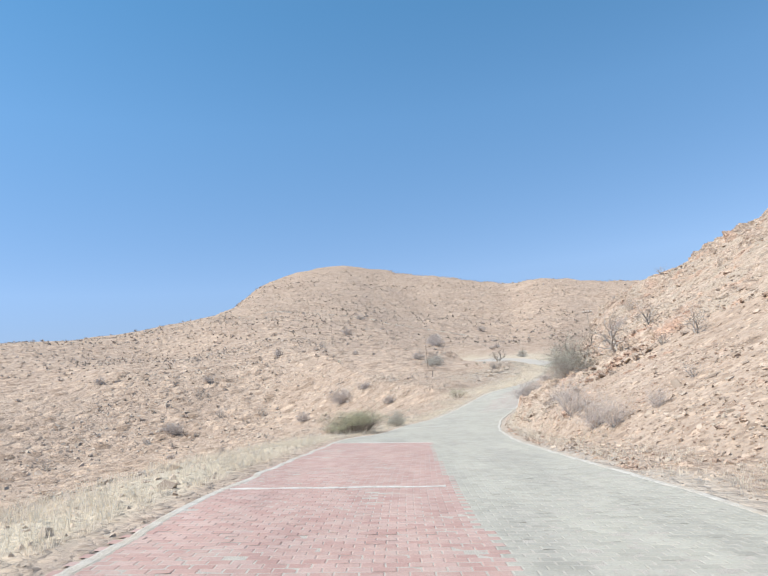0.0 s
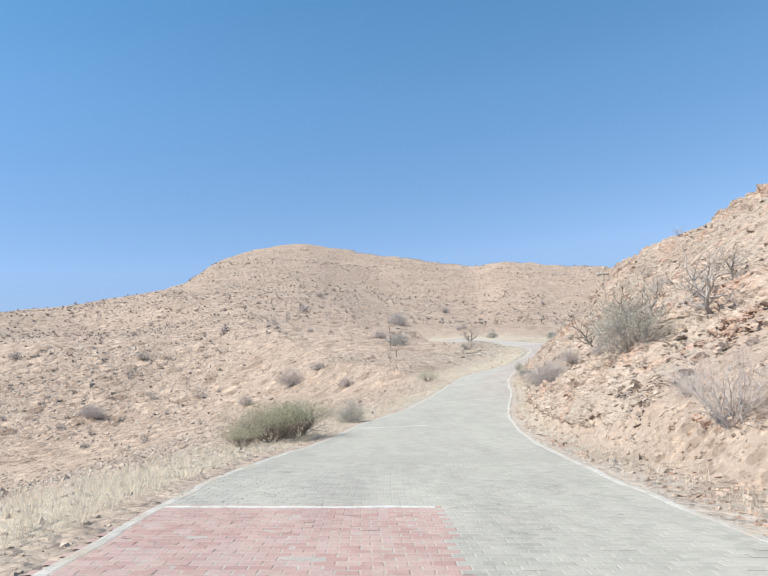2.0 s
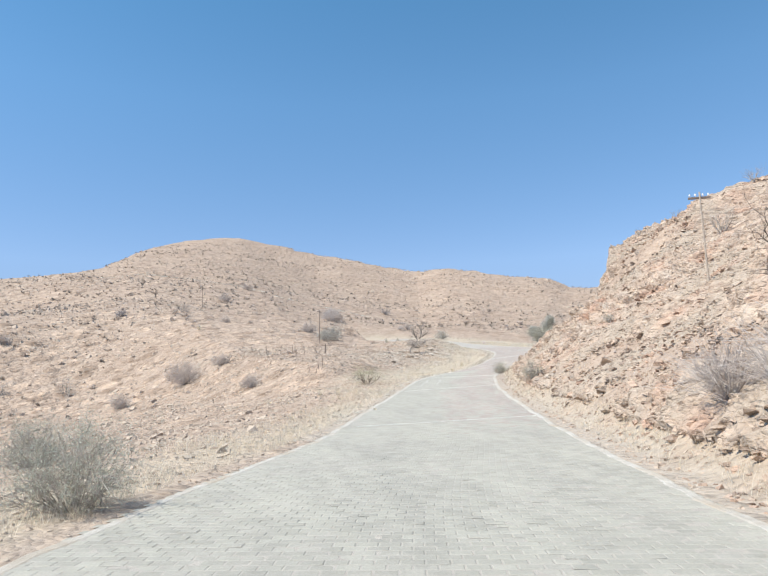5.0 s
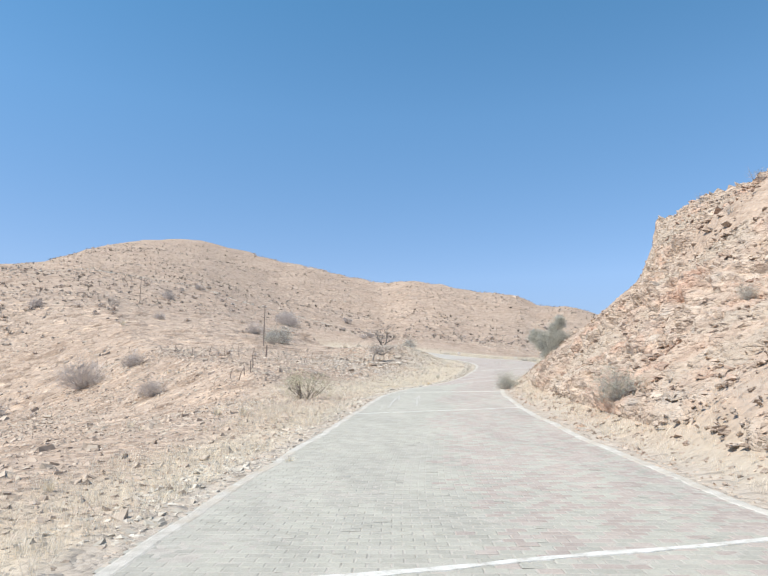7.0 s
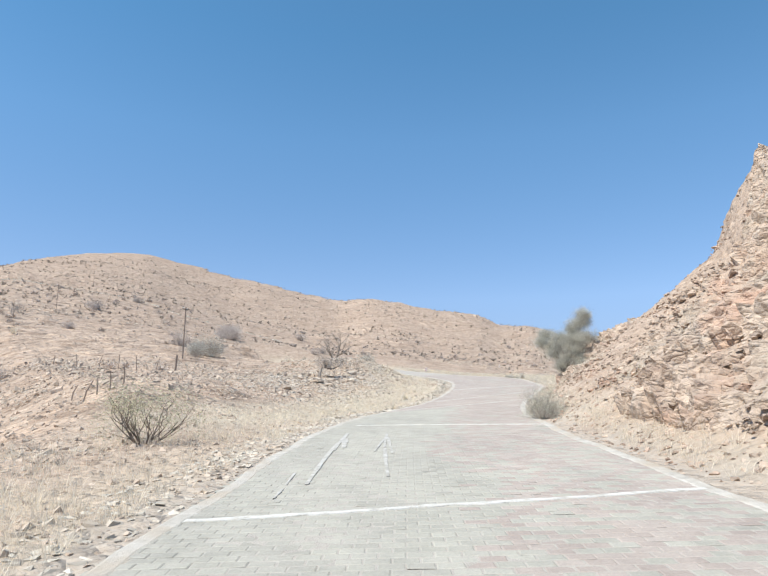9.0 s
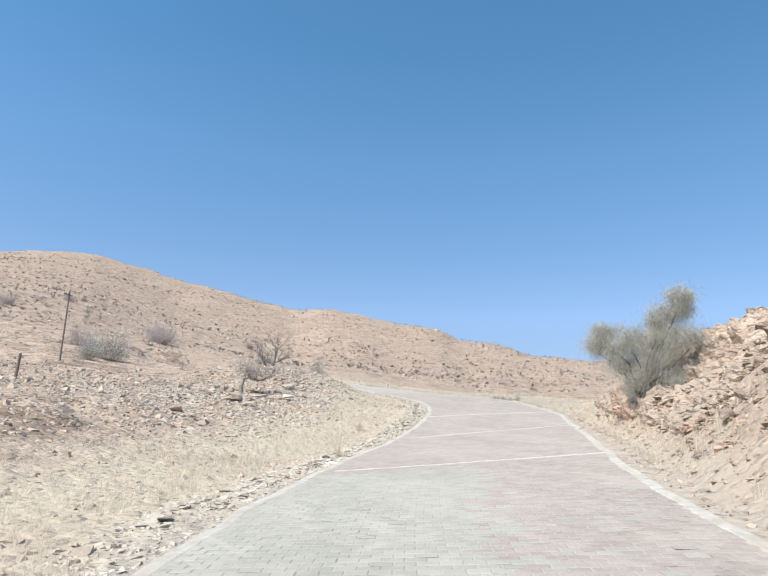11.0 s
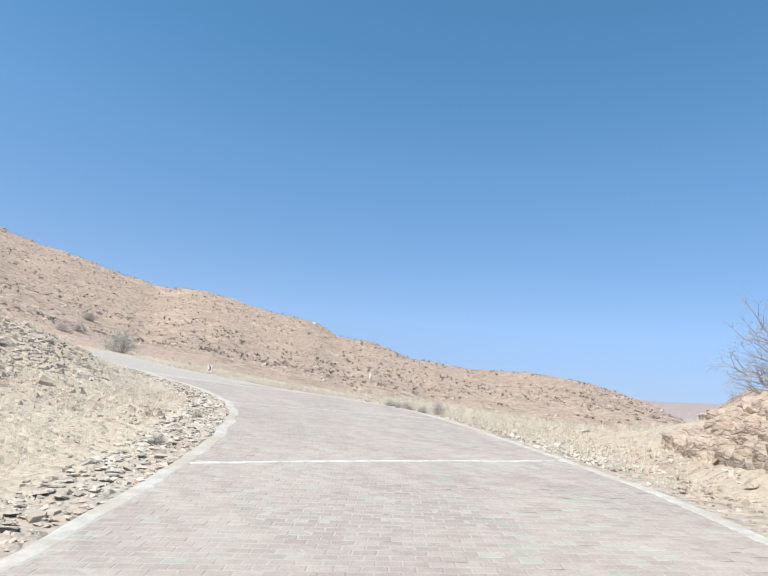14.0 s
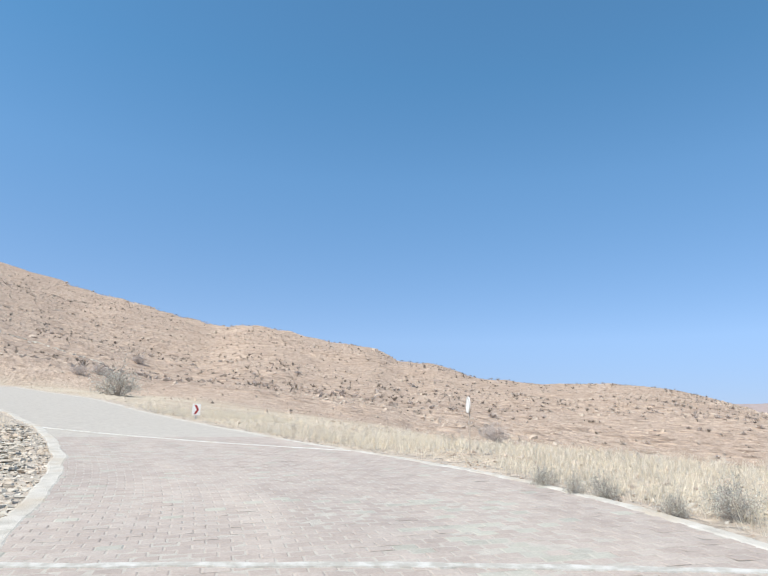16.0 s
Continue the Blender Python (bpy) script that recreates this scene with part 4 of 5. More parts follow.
DOME_SHRUBS = ((21.4, 56.2, 1.4), (-10.8, 131.8, 3.6), (-48.5, 137.9, 3.0), (-19.3, 131.5, 2.28), (-50.3, 139.1, 2.4), (-43.2, 120.2, 1.12), (-52.8, 132.8, 1.24), (15.9, 221.8, 3.52), (-49.6, 167.6, 2.12), (-77.8, 165.3, 2.12), (-34.3, 189.5, 1.96), (10.7, 49.6, 1.6), (11.1, 52.3, 1.24), (11.7, 50.9, 0.92), (12.8, 51.5, 0.96), (13.9, 49.4, 0.64), (12.1, 45.5, 0.63), (7.5, 165.8, 2.36), (15.6, 215.6, 3.6), (18.1, 239, 3.6), (-15.9, 242.4, 2.96), (-13.9, 320.8, 3.6), (-10.2, 182.4, 1.57), (16.7, 211.5, 3.6), (49.6, 328, 3.24), (36.4, 210.4, 1.64), (72.8, 177.4, 2.0), (34.1, 207, 1.52), (-0.6, 109.3, 1.6), (-5.8, 131.7, 1.9))
BARE_TREES = ((13.3, 43.1, 2.9), (16.1, 32.4, 1.6), (14.8, 40.5, 3.3), (15.7, 54.5, 3.1), (19.4, 45.9, 2.0))
STEM_BUSHES = ((8.3, 29.7, 2.5), (7.9, 25.4, 2.0), (8.14, 23.67, 1.8), (9.4, 22.6, 1.2), (9.0, 32.6, 1.2))
PALE_TUFTS = ((1.8, 85.7, 0.47), (5.2, 84.1, 0.46), (21.3, 93.1, 0.93), (6.2, 81.7, 0.52), (-13.8, 166.7, 1.29), (3.1, 79.7, 0.22), (3.2, 70, 0.32), (7.2, 71.9, 0.25), (5.1, 68.8, 0.15), (21.1, 152.3, 1.13), (21.4, 109.3, 0.47), (19.9, 107, 0.18), (25.2, 118.6, 0.69), (26.3, 100.9, 0.22), (41, 130.3, 0.19))


def settle(x, y, h, turn, wide=1.0):
    rock = float(ground_z(np.array([x]), np.array([y]))[1][0])
    m = Matrix.Translation((x, y, height_at(x, y) - 0.03 + (0.25 if rock > 0.6 else 0.0))) @ Matrix.Rotation(turn, 4, "Z") @ Matrix.Diagonal((h * wide, h * wide, h, 1))
    return m


def plant_all(protos, places, wide, seed):
    """The prototypes stand at the first places, copies of them at the rest."""
    rng = np.random.default_rng(seed)
    own = []
    for i, (x, y, h) in enumerate(places):
        p = protos[i % len(protos)]
        m = settle(x, y, max(h, 0.15), rng.uniform(0, 6.28), wide * rng.uniform(0.85, 0.92))
        if i >= len(protos):
            copy_thing(p, m)
        else:
            own.append((p, m))
    for p, m in own:
        p.matrix_basis = m


domes = [dome("dome_shrub", 100 + k, PALE_TWIG, "leafless grey-mauve dome of dense thin twigs on dry slope", "shrub", "leafless shrubs", 150, 0.95, 0.0034) for k in range(4)]
sparse = [plant("sparse_shrub", 200 + k, GREY_TWIG, "leafless shrub with open grey branches on stony ground", "shrub", "leafless shrubs", 8, 1.0, 0.9, 3, 2, 0.022, crook=0.28) for k in range(4)]
bare_tree = [plant("bare_tree", 300 + k, DARK_TWIG if k == 0 else GREY_TWIG, "small leafless tree with a crooked trunk on the rock slope", "tree", "leafless trees", 2, 1.0, 0.95, 3, 4, 0.036, crook=0.32) for k in range(3)]
green = [plant("green_bush", 400 + k, DARK_TWIG, "olive green thorn bush with dark stems beside the road", "bush", "green bushes", 18, 1.0, 1.15, 3, 3, 0.014, (OLIVE_LEAF, 12000, 0.02, 0.045, 0.1), crook=0.24, slim=0.3, bare=0.38) for k in range(2)]
greyish = [dome("grey_shrub", 500 + k, GREY_TWIG, "grey-green leafy shrub at the foot of the rocks", "shrub", "grey-green shrubs", 90, 0.8, 0.003, (GREY_LEAF, 2400, 0.05, 0.05, 0.0)) for k in range(3)]
feathery = [dome("grey_shrub", 560 + k, GREY_TWIG, "feathery grey-green shrub at the foot of the rocks", "shrub", "grey-green shrubs", 110, 0.8, 0.0028, (FEATHER_LEAF, 10000, 0.038, 0.045, 0.0), 0.16) for k in range(2)]
plant_all(feathery, NEAR_SHRUBS, 1.1, 6)
stem_bush = [plant("stem_bush", 670 + k, PALE_TWIG, "broad leafless bush of pale tangled twigs fanning from one foot", "bush", "leafless shrubs", 22, 1.0, 0.95, 3, 3, 0.0078, crook=0.38) for k in range(2)]
plant_all(stem_bush, STEM_BUSHES, 1.0, 7)
plant_all(domes, DOME_SHRUBS, 1.1, 1)
plant_all(sparse, SPARSE_SHRUBS, 0.9, 2)
plant_all(bare_tree, BARE_TREES, 1.2, 3)
plant_all(green, GREEN_BUSHES, 1.7, 4)
plant_all(greyish, GREY_SHRUBS, 1.1, 5)


def pale_tufts():
    rng = np.random.default_rng(8)
    proto = tagged(new("grass_tuft"), "dry pale grass tuft at the edge of the road", "grass tuft", "grass tufts")
    part_of("foliage", raw_mesh("foliage", *tuft_mesh(rng, 150, 1.0, 0.22, 0.7), [STRAW]), proto)
    plant_all([proto], PALE_TUFTS, 1.0, 9)


pale_tufts()


def place_tree(ob, x, y, h, turn=0.0, wide=1.0):
    ob.matrix_basis = settle(x, y, h, turn, wide)


# The two trees by the end of the cut and the crooked one on the slabs.
def drooping_tree(x, y):
    """Boughs from one foot, each ending in a lobe of fine hanging foliage; the lobes keep gaps between them."""
    rng = np.random.default_rng(617)
    boughs, twigs, tips = [], [], []
    for cx, cy, cz, r in ((-0.6, 1.55, 2.05, 0.68), (-0.5, 1.35, 2.5, 0.5), (-0.35, 0.95, 1.8, 0.8), (-0.15, 0.4, 2.2, 0.85), (0.0, -0.2, 1.8, 0.95), (0.4, -1.3, 3.35, 0.62), (0.35, -1.05, 2.9, 0.75), (0.2, -0.5, 2.6, 0.8), (0.5, -1.45, 2.0, 0.85), (0.8, 0.4, 2.0, 0.8), (-0.25, 0.7, 1.3, 0.75), (0.25, -0.8, 1.35, 0.85), (0.05, 0.0, 0.95, 0.75), (0.35, -0.85, 2.2, 0.75), (0.3, -0.95, 0.8, 0.6), (-0.05, 0.35, 0.6, 0.55)):
        end = np.array([cx, cy, cz])
        root = np.array([0.1 * cx, 0.1 * cy, -0.2])
        bend = np.array([0.32 * cx, 0.32 * cy, 0.5 * cz]) + rng.normal(0, 0.1, 3)
        low = end - np.array([0, 0, 0.35 * r])
        boughs += [(root, bend, 0.05, 0.036), (bend, low, 0.036, 0.022)]
        segs, ends = grow(rng, 5, r, 1.0, 2, 3, 0.014, crook=0.35)
        twigs += [(a + low, b + low, ra, rb) for a, b, ra, rb in segs]
        tips += [(p + low, w) for p, w in ends]
        loose = rng.normal(0, 1, (70, 3))
        loose *= r * rng.uniform(0.2, 1.15, (70, 1)) / np.linalg.norm(loose, axis=1)[:, None]
        tips += [(end + p, np.array([0, 0, 1.0])) for p in loose]
    ob = tagged(new("drooping_tree"), "grey-green tree with drooping fine foliage on the rock bank", "tree")
    part_of("trunk", raw_mesh("trunk", *tube(boughs, 7), [DARK_TWIG], smooth_=True), ob)
    part_of("crown", raw_mesh("crown", *tube(twigs, 3), [GREY_TWIG]), ob)
    part_of("foliage", raw_mesh("foliage", *leaves(rng, tips, 135000, 0.095, 0.1, 0.08, 1.6), [GREY_LEAF]), ob)
    ob.matrix_basis = Matrix.Translation((x, y, height_at(x, y) + 0.12))


drooping_tree(30.6, 105.5)
place_tree(plant("thorn_tree", 623, SCRUB_TWIG, "leafless thorn tree with a broad fan of twigs above the rocks", "tree", "", 30, 1.0, 1.5, 3, 5, 0.024, crook=0.24), 46.3, 118.3, 3.7, 0.3, 1.2)


def leaning_tree(x, y, h):
    """An old trunk that rises, bends over and lies down, with its boughs along the bend."""
    rng = np.random.default_rng(639)
    way = np.array([(0, 0, -0.04), (-0.02, 0, 0.17), (0.03, 0.01, 0.33), (0.15, 0.03, 0.41), (0.24, 0.06, 0.36), (0.38, 0.08, 0.34), (0.52, 0.05, 0.42), (0.62, 0.02, 0.5)])
    r = np.array([0.045, 0.037, 0.034, 0.031, 0.027, 0.024, 0.019, 0.015])
    trunk = [(way[i], way[i + 1], r[i], r[i + 1]) for i in range(7)]
    twigs = []
    for i, size in ((2, 0.55), (3, 0.6), (3, 0.5), (4, 0.42), (5, 0.5), (6, 0.45), (7, 0.42)):
        segs, _ = grow(rng, 3, size, 0.9, 3, 3, 0.014, lean=(rng.uniform(-0.3, 0.5), rng.uniform(-0.3, 0.3)), crook=0.36)
        twigs += [(a + way[i], b + way[i], ra, rb) for a, b, ra, rb in segs]
    ob = tagged(new("leaning_tree"), "crooked leaning leafless tree on grey rock slabs", "tree", "leafless trees")
    part_of("trunk", raw_mesh("trunk", *tube(trunk, 10), [SCRUB_TWIG], smooth_=True), ob)
    part_of("crown", raw_mesh("crown", *tube(twigs, 3), [GREY_TWIG]), ob)
    place_tree(ob, x, y, h, 0.25, 1.25)


leaning_tree(20.9, 130.0, 2.7)
place_tree(plant("forked_tree", 641, SCRUB_TWIG, "leafless tree with a forked trunk on the knoll", "tree", "leafless trees", 2, 1.0, 0.6, 3, 4, 0.042, lean=(-0.4, 0.0), crook=0.3), 24.5, 141.2, 3.3, 0.0, 1.3)
place_tree(plant("open_bush", 655, DARK_TWIG, "open green thorn bush with dark stems beside the grass", "bush", "green bushes", 11, 1.0, 1.0, 3, 2, 0.012, (OLIVE_LEAF, 6500, 0.018, 0.05, 0.1), crook=0.24), 9.2, 90.2, 1.6, 0.4, 1.65)

# ---------------------------------------------------------------- stones
_t = (1 + 5**0.5) / 2
ICO_V = np.array([(-1, _t, 0), (1, _t, 0), (-1, -_t, 0), (1, -_t, 0), (0, -1, _t), (0, 1, _t), (0, -1, -_t), (0, 1, -_t), (_t, 0, -1), (_t, 0, 1), (-_t, 0, -1), (-_t, 0, 1)]) / 1.9
ICO_F = np.array([(0, 11, 5), (0, 5, 1), (0, 1, 7), (0, 7, 10), (0, 10, 11), (1, 5, 9), (5, 11, 4), (11, 10, 2), (10, 7, 6), (7, 1, 8),
                  (3, 9, 4), (3, 4, 2), (3, 2, 6), (3, 6, 8), (3, 8, 9), (4, 9, 5), (2, 4, 11), (6, 2, 10), (8, 6, 7), (9, 8, 1)])
BOX_V = np.array([(x * (1 - 0.14 * z), y * (1 - 0.16 * z), z) for x in (-1, 1) for y in (-1, 1) for z in (-1, 1)]) * 0.75
OCT_V = np.array([(1, 0, 0), (0, 1, 0), (-1, 0, 0), (0, -1, 0), (0.25, 0.2, 0.8), (0, 0, -0.8)])
OCT_F = np.array([(0, 1, 4), (1, 2, 4), (2, 3, 4), (3, 0, 4), (1, 0, 5), (2, 1, 5), (3, 2, 5), (0, 3, 5)])
BOX_F = np.array([(0, 1, 3), (0, 3, 2), (4, 6, 7), (4, 7, 5), (0, 4, 5), (0, 5, 1), (2, 3, 7), (2, 7, 6), (0, 2, 6), (0, 6, 4), (1, 5, 7), (1, 7, 3)])


def turns(rng, n, tilt):
    """Random turns about the vertical with a small tilt, as matrices."""
    a = rng.uniform(0, 2 * np.pi, n)
    bx, by = rng.normal(0, tilt, n), rng.normal(0, tilt, n)
    ca, sa = np.cos(a), np.sin(a)
    rz = np.zeros((n, 3, 3))
    rz[:, 0, 0], rz[:, 0, 1], rz[:, 1, 0], rz[:, 1, 1], rz[:, 2, 2] = ca, -sa, sa, ca, 1
    rx = np.zeros((n, 3, 3))
    rx[:, 0, 0], rx[:, 1, 1], rx[:, 1, 2], rx[:, 2, 1], rx[:, 2, 2] = 1, np.cos(bx), -np.sin(bx), np.sin(bx), np.cos(bx)
    ry = np.zeros((n, 3, 3))
    ry[:, 1, 1], ry[:, 0, 0], ry[:, 0, 2], ry[:, 2, 0], ry[:, 2, 2] = 1, np.cos(by), np.sin(by), -np.sin(by), np.cos(by)
    return rx @ ry @ rz


def stones(rng, place, size, flat, tilt, angular=0.6, low=True):
    """Broken stones at the places, joined: rounded and blocky ones mixed."""
    out_v, out_f, n0 = [], [], 0
    kind = rng.uniform(0, 1, len(place)) < angular
    for base_v, base_f, sel, chip in ((BOX_V, BOX_F, kind, 0.2), (OCT_V if low else ICO_V, OCT_F if low else ICO_F, ~kind, 0.1)):
        n = int(sel.sum())
        if not n:
            continue
        v = base_v[None] * (1 + rng.normal(0, 0.1, (n, len(base_v), 1))) + rng.normal(0, chip, (n, len(base_v), 3))
        v = v * np.stack([rng.uniform(0.7, 1.25, n), rng.uniform(0.5, 1.0, n), flat[sel] * rng.uniform(0.6, 1.2, n)], 1)[:, None]
        v = np.einsum("nij,nkj->nki", turns(rng, n, tilt), v) * size[sel][:, None, None] * 0.5 + place[sel][:, None]
        f = base_f[None] + (np.arange(n) * len(base_v))[:, None, None] + n0
        n0 += n * len(base_v)
        out_v.append(v.reshape(-1, 3)), out_f.append(f.reshape(-1, 3))
    return np.concatenate(out_v), np.concatenate(out_f)


def boulder_mesh(rng, wide, high):
    """A ledge of bedrock: two to four broken plates on one another, each with an angular outline."""
    bm = bmesh.new()
    plates = int(rng.integers(1, 4))
    base = -0.35 * high
    for k in range(plates):
        n = int(rng.integers(7, 11))
        thick = 1.5 * high / plates * rng.uniform(0.7, 1.3)
        shift, size = rng.normal(0, 0.07 * wide, 2), wide * 0.4 * (1.0 - 0.2 * k) * rng.uniform(0.8, 1.1)
        tilt = rng.normal(0, 0.12, 2)
        rings = []
        for up, grow_ in ((0.0, 0.93), (0.3, 1.0), (0.85, 0.98), (1.0, 0.9)):
            ring = []
            for i in range(n):
                a_ = 2 * math.pi * i / n
                jag = 0.72 + 0.28 * math.sin(i * 2.7 + k * 1.9 + wide * 5) + 0.1 * rng.normal()
                px, py = shift[0] + math.cos(a_) * size * jag * grow_, shift[1] + math.sin(a_) * size * 0.8 * jag * grow_
                ring.append(bm.verts.new((px, py, base + thick * up + tilt[0] * px + tilt[1] * py + 0.012 * rng.normal())))
            rings.append(ring)
        for low, top in zip(rings, rings[1:]):
            for i in range(n):
                bm.faces.new((low[i], low[(i + 1) % n], top[(i + 1) % n], top[i]))
        bm.faces.new(rings[-1]), bm.faces.new(rings[0][::-1])
        base += thick * 0.86
    me = bpy.data.meshes.new("boulder")
    bm.to_mesh(me)
    bm.free()
    me.materials.append(BED_STONE)
    return me


def scatter_stones():
    rng = np.random.default_rng(21)

    def drop(x, y, sink):
        z, rock, s, off = ground_z(x, y)
        return np.stack([x, y, z - sink], 1), rock, off

    # slabs and rubble on the face of the cut, in bands of coarse and fine
    n = 13000
    s, off = rng.uniform(14, 124, n), 0.8 + rng.uniform(0, 1, n) ** 1.2 * 26
    p = road_point(s, half_widths(s)[1] + off)
    coarse = rough(s, off * 1.5, 5.0, 2, 87)
    size = np.clip(rng.lognormal(-1.95, 0.55, n) * (1 + 0.6 * coarse), 0.05, 0.5) * (0.85 + 0.018 * off) * np.where(off < 3, 0.75, 1.0)
    q, rock, _ = drop(p[:, 0], p[:, 1], size * 0.1)
    q[:, 2] += 0.2 * (rock > 0.3)
    ok = rng.uniform(0, 1, n) < 0.12 + rock
    me = raw_mesh("cut_rubble", *stones(rng, q[ok], size[ok] * 1.15, np.full(ok.sum(), 0.5), 0.42, 0.8), [CUT_STONE])
    tagged(new("cut_rubble", me), "broken orange and buff rock on the road cut", "rubble", kind="stuff")
    # thin plates weathering out of the face, most of all at its end
    n = 15000
    s = np.where(rng.uniform(0, 1, n) < 0.4, rng.uniform(103, 126, n), rng.uniform(30, 104, n))
    off = 0.9 + rng.uniform(0, 1, n) ** 1.3 * np.where(s > 103, 8.0, 14.0)
    p = road_point(s, half_widths(s)[1] + off)
    size = np.clip(rng.lognormal(-1.75, 0.45, n), 0.08, 0.42) * np.where(s > 103, 0.85, 1.0)
    q, rock, _ = drop(p[:, 0], p[:, 1], size * 0.02)
    q[:, 2] += 0.22 * smooth(0.4, 0.9, rock)
    ok = rng.uniform(0, 1, n) < rock - 0.1
    me = raw_mesh("rock_plates", *stones(rng, q[ok], size[ok], np.full(ok.sum(), 0.3), 0.28, 0.8), [CUT_STONE])
    tagged(new("rock_plates", me), "thin broken rock plates weathering out of the cut", "rubble", kind="stuff")
    # stones over the near slopes
    n = 40000
    x, y = rng.uniform(-75, 95, n), 5 + 225 * rng.uniform(0, 1, n) ** 1.1
    k, lat, dist = on_road(x, y)
    half = np.where(lat > 0, LINE_RIGHT[k], LINE_LEFT[k])
    cluster = rough(x, y, 14, 3, 91)
    ok = (dist - half > np.where((lat < 0) & ((LINE_S[k] < 45) | (LINE_S[k] > 92)), 4.0, 1.2)) & (rng.uniform(0, 1, n) < np.clip(0.55 + 0.8 * cluster, 0.12, 1)) & ((lat < 0) | (LINE_S[k] > 120) | (dist > 30))
    x, y, dist = x[ok], y[ok], dist[ok]
    size = np.clip(rng.lognormal(-1.85, 0.5, len(x)), 0.06, 0.8) * (1 + np.clip(dist - 10, 0, 80) / 40)
    size = np.minimum(size, 0.1 + 0.018 * dist)
    q, _, _ = drop(x, y, size * 0.1)
    me = raw_mesh("loose_stones", *stones(rng, q, size, np.full(len(x), 0.85), 0.35, 0.5), [TAN_STONE])
    tagged(new("loose_stones", me), "loose tan stones strewn over the slopes", "stones", kind="stuff")
    # bedrock and boulders on the far slopes
    n = 36000
    b, r = np.radians(rng.uniform(-48, 66, n)), 130 + rng.uniform(0, 1, n) ** 0.8 * 520
    x, y = HILL_MIDDLE[0] + np.sin(b) * r, HILL_MIDDLE[1] + np.cos(b) * r
    ok = rng.uniform(0, 1, n) < np.clip(0.5 + 0.9 * rough(x, y, 60, 3, 93), 0.1, 1)
    x, y, r = x[ok], y[ok], r[ok]
    size = np.clip(rng.lognormal(-0.55, 0.45, len(x)), 0.25, 2.2) * (0.6 + r / 450)
    q, _, _ = drop(x, y, size * 0.1)
    me = raw_mesh("far_boulders", *stones(rng, q, size, np.full(len(x), 0.85), 0.25, 0.3), [TAN_STONE])
    tagged(new("far_boulders", me), "weathered tan boulders on the far hillside", "boulders", kind="stuff")
    # flat slabs under the leaning tree
    n = 12000
    x, y = rng.normal(20, 5.5, n), rng.normal(125, 6.0, n)
    x[6500:], y[6500:] = rng.normal(26, 4.0, n - 6500), rng.normal(134, 5.5, n - 6500)
    k, lat, dist = on_road(x, y)
    ok = (lat < 0) & (dist > np.where(y > 133, 6.8, 9.5) + 1.5 * rough(x, y, 4.0, 2, 83))
    size = rng.lognormal(-1.95, 0.55, n) * np.exp(-((x - 22) ** 2 + (y - 128) ** 2) / 500)
    q, _, _ = drop(x, y, size * 0.06)
    me = raw_mesh("rock_slabs", *stones(rng, q[ok], size[ok] + 0.08, np.full(ok.sum(), 0.4), 0.25, 0.6), [SLAB_STONE])
    tagged(new("rock_slabs", me), "flat grey and rust rock slabs cropping out of the slope", "rock slabs", kind="stuff")
    # a few big weathered slabs among them
    for x, y, wide, high in ((19.8, 130.6, 1.8, 0.7), (19.5, 126.0, 2.4, 0.5), (21.6, 128.6, 3.0, 0.45), (22.9, 128.4, 2.4, 0.4), (23.6, 127.6, 2.2, 0.4), (24.4, 132.6, 1.6, 0.8), (20.4, 124.9, 1.9, 0.4), (18.3, 128.0, 2.2, 0.6), (25.6, 133.2, 1.0, 0.5), (20.2, 121.8, 1.2, 0.3), (21.4, 122.3, 0.9, 0.25), (22.0, 130.8, 2.6, 0.45), (20.2, 128.0, 2.6, 0.45), (24.8, 129.6, 1.8, 0.35)):
        rock = tagged(new("boulder", boulder_mesh(rng, wide * 0.9, high * 0.62)), "flat weathered grey boulder bedded in the slope", "boulder", "boulders under the leaning tree")
        rock.matrix_basis = Matrix.Translation((x, y, height_at(x, y) - 0.3 * high)) @ Euler((rng.normal(0, 0.1), rng.normal(0, 0.1), rng.uniform(-0.5, 0.5))).to_matrix().to_4x4()
    # heap of pale rubble by the paving's edge, and stones on the open side of the bend
    n = 3200
    s, off = rng.normal(133, 2.6, n), 0.45 + np.abs(rng.normal(0, 1.6, n))
    p = road_point(s, half_widths(s)[1] + off)
    size = np.clip(rng.lognormal(-2.5, 0.4, n), 0.04, 0.24)
    q, _, _ = drop(p[:, 0], p[:, 1], size * 0.0)
    me = raw_mesh("rubble_heap", *stones(rng, q, size, np.full(n, 0.6), 0.5, 0.5), [GREY_STONE])
    tagged(new("rubble_heap", me), "heap of pale broken stones at the road edge", "rubble", kind="stuff")
    # small stones standing out of the ground along both sides of the road
    n = 66000
    s, side = rng.uniform(-2, 160, n), np.where(rng.uniform(0, 1, n) < 0.72, -1, 1)
    l_, r_ = half_widths(s)
    off = 0.9 + rng.uniform(0, 1, n) ** 1.4 * 38
    p = road_point(s, np.where(side < 0, -l_ - off, r_ + off))
    cluster = rough(p[:, 0], p[:, 1], 3.0, 3, 89) - 0.7 * ((side < 0) & (off < np.where(s < 45, 3.2, np.where(s > 92, 8.5, 1.5))))
    ok = ((side < 0) | (s > 122) | (s < 36)) & (rng.uniform(0, 1, n) < np.clip(0.7 + 0.9 * cluster, 0.15, 1))
    size = np.clip(rng.lognormal(-2.2, 0.5, n), 0.04, 0.4) * (1 + off / 40)
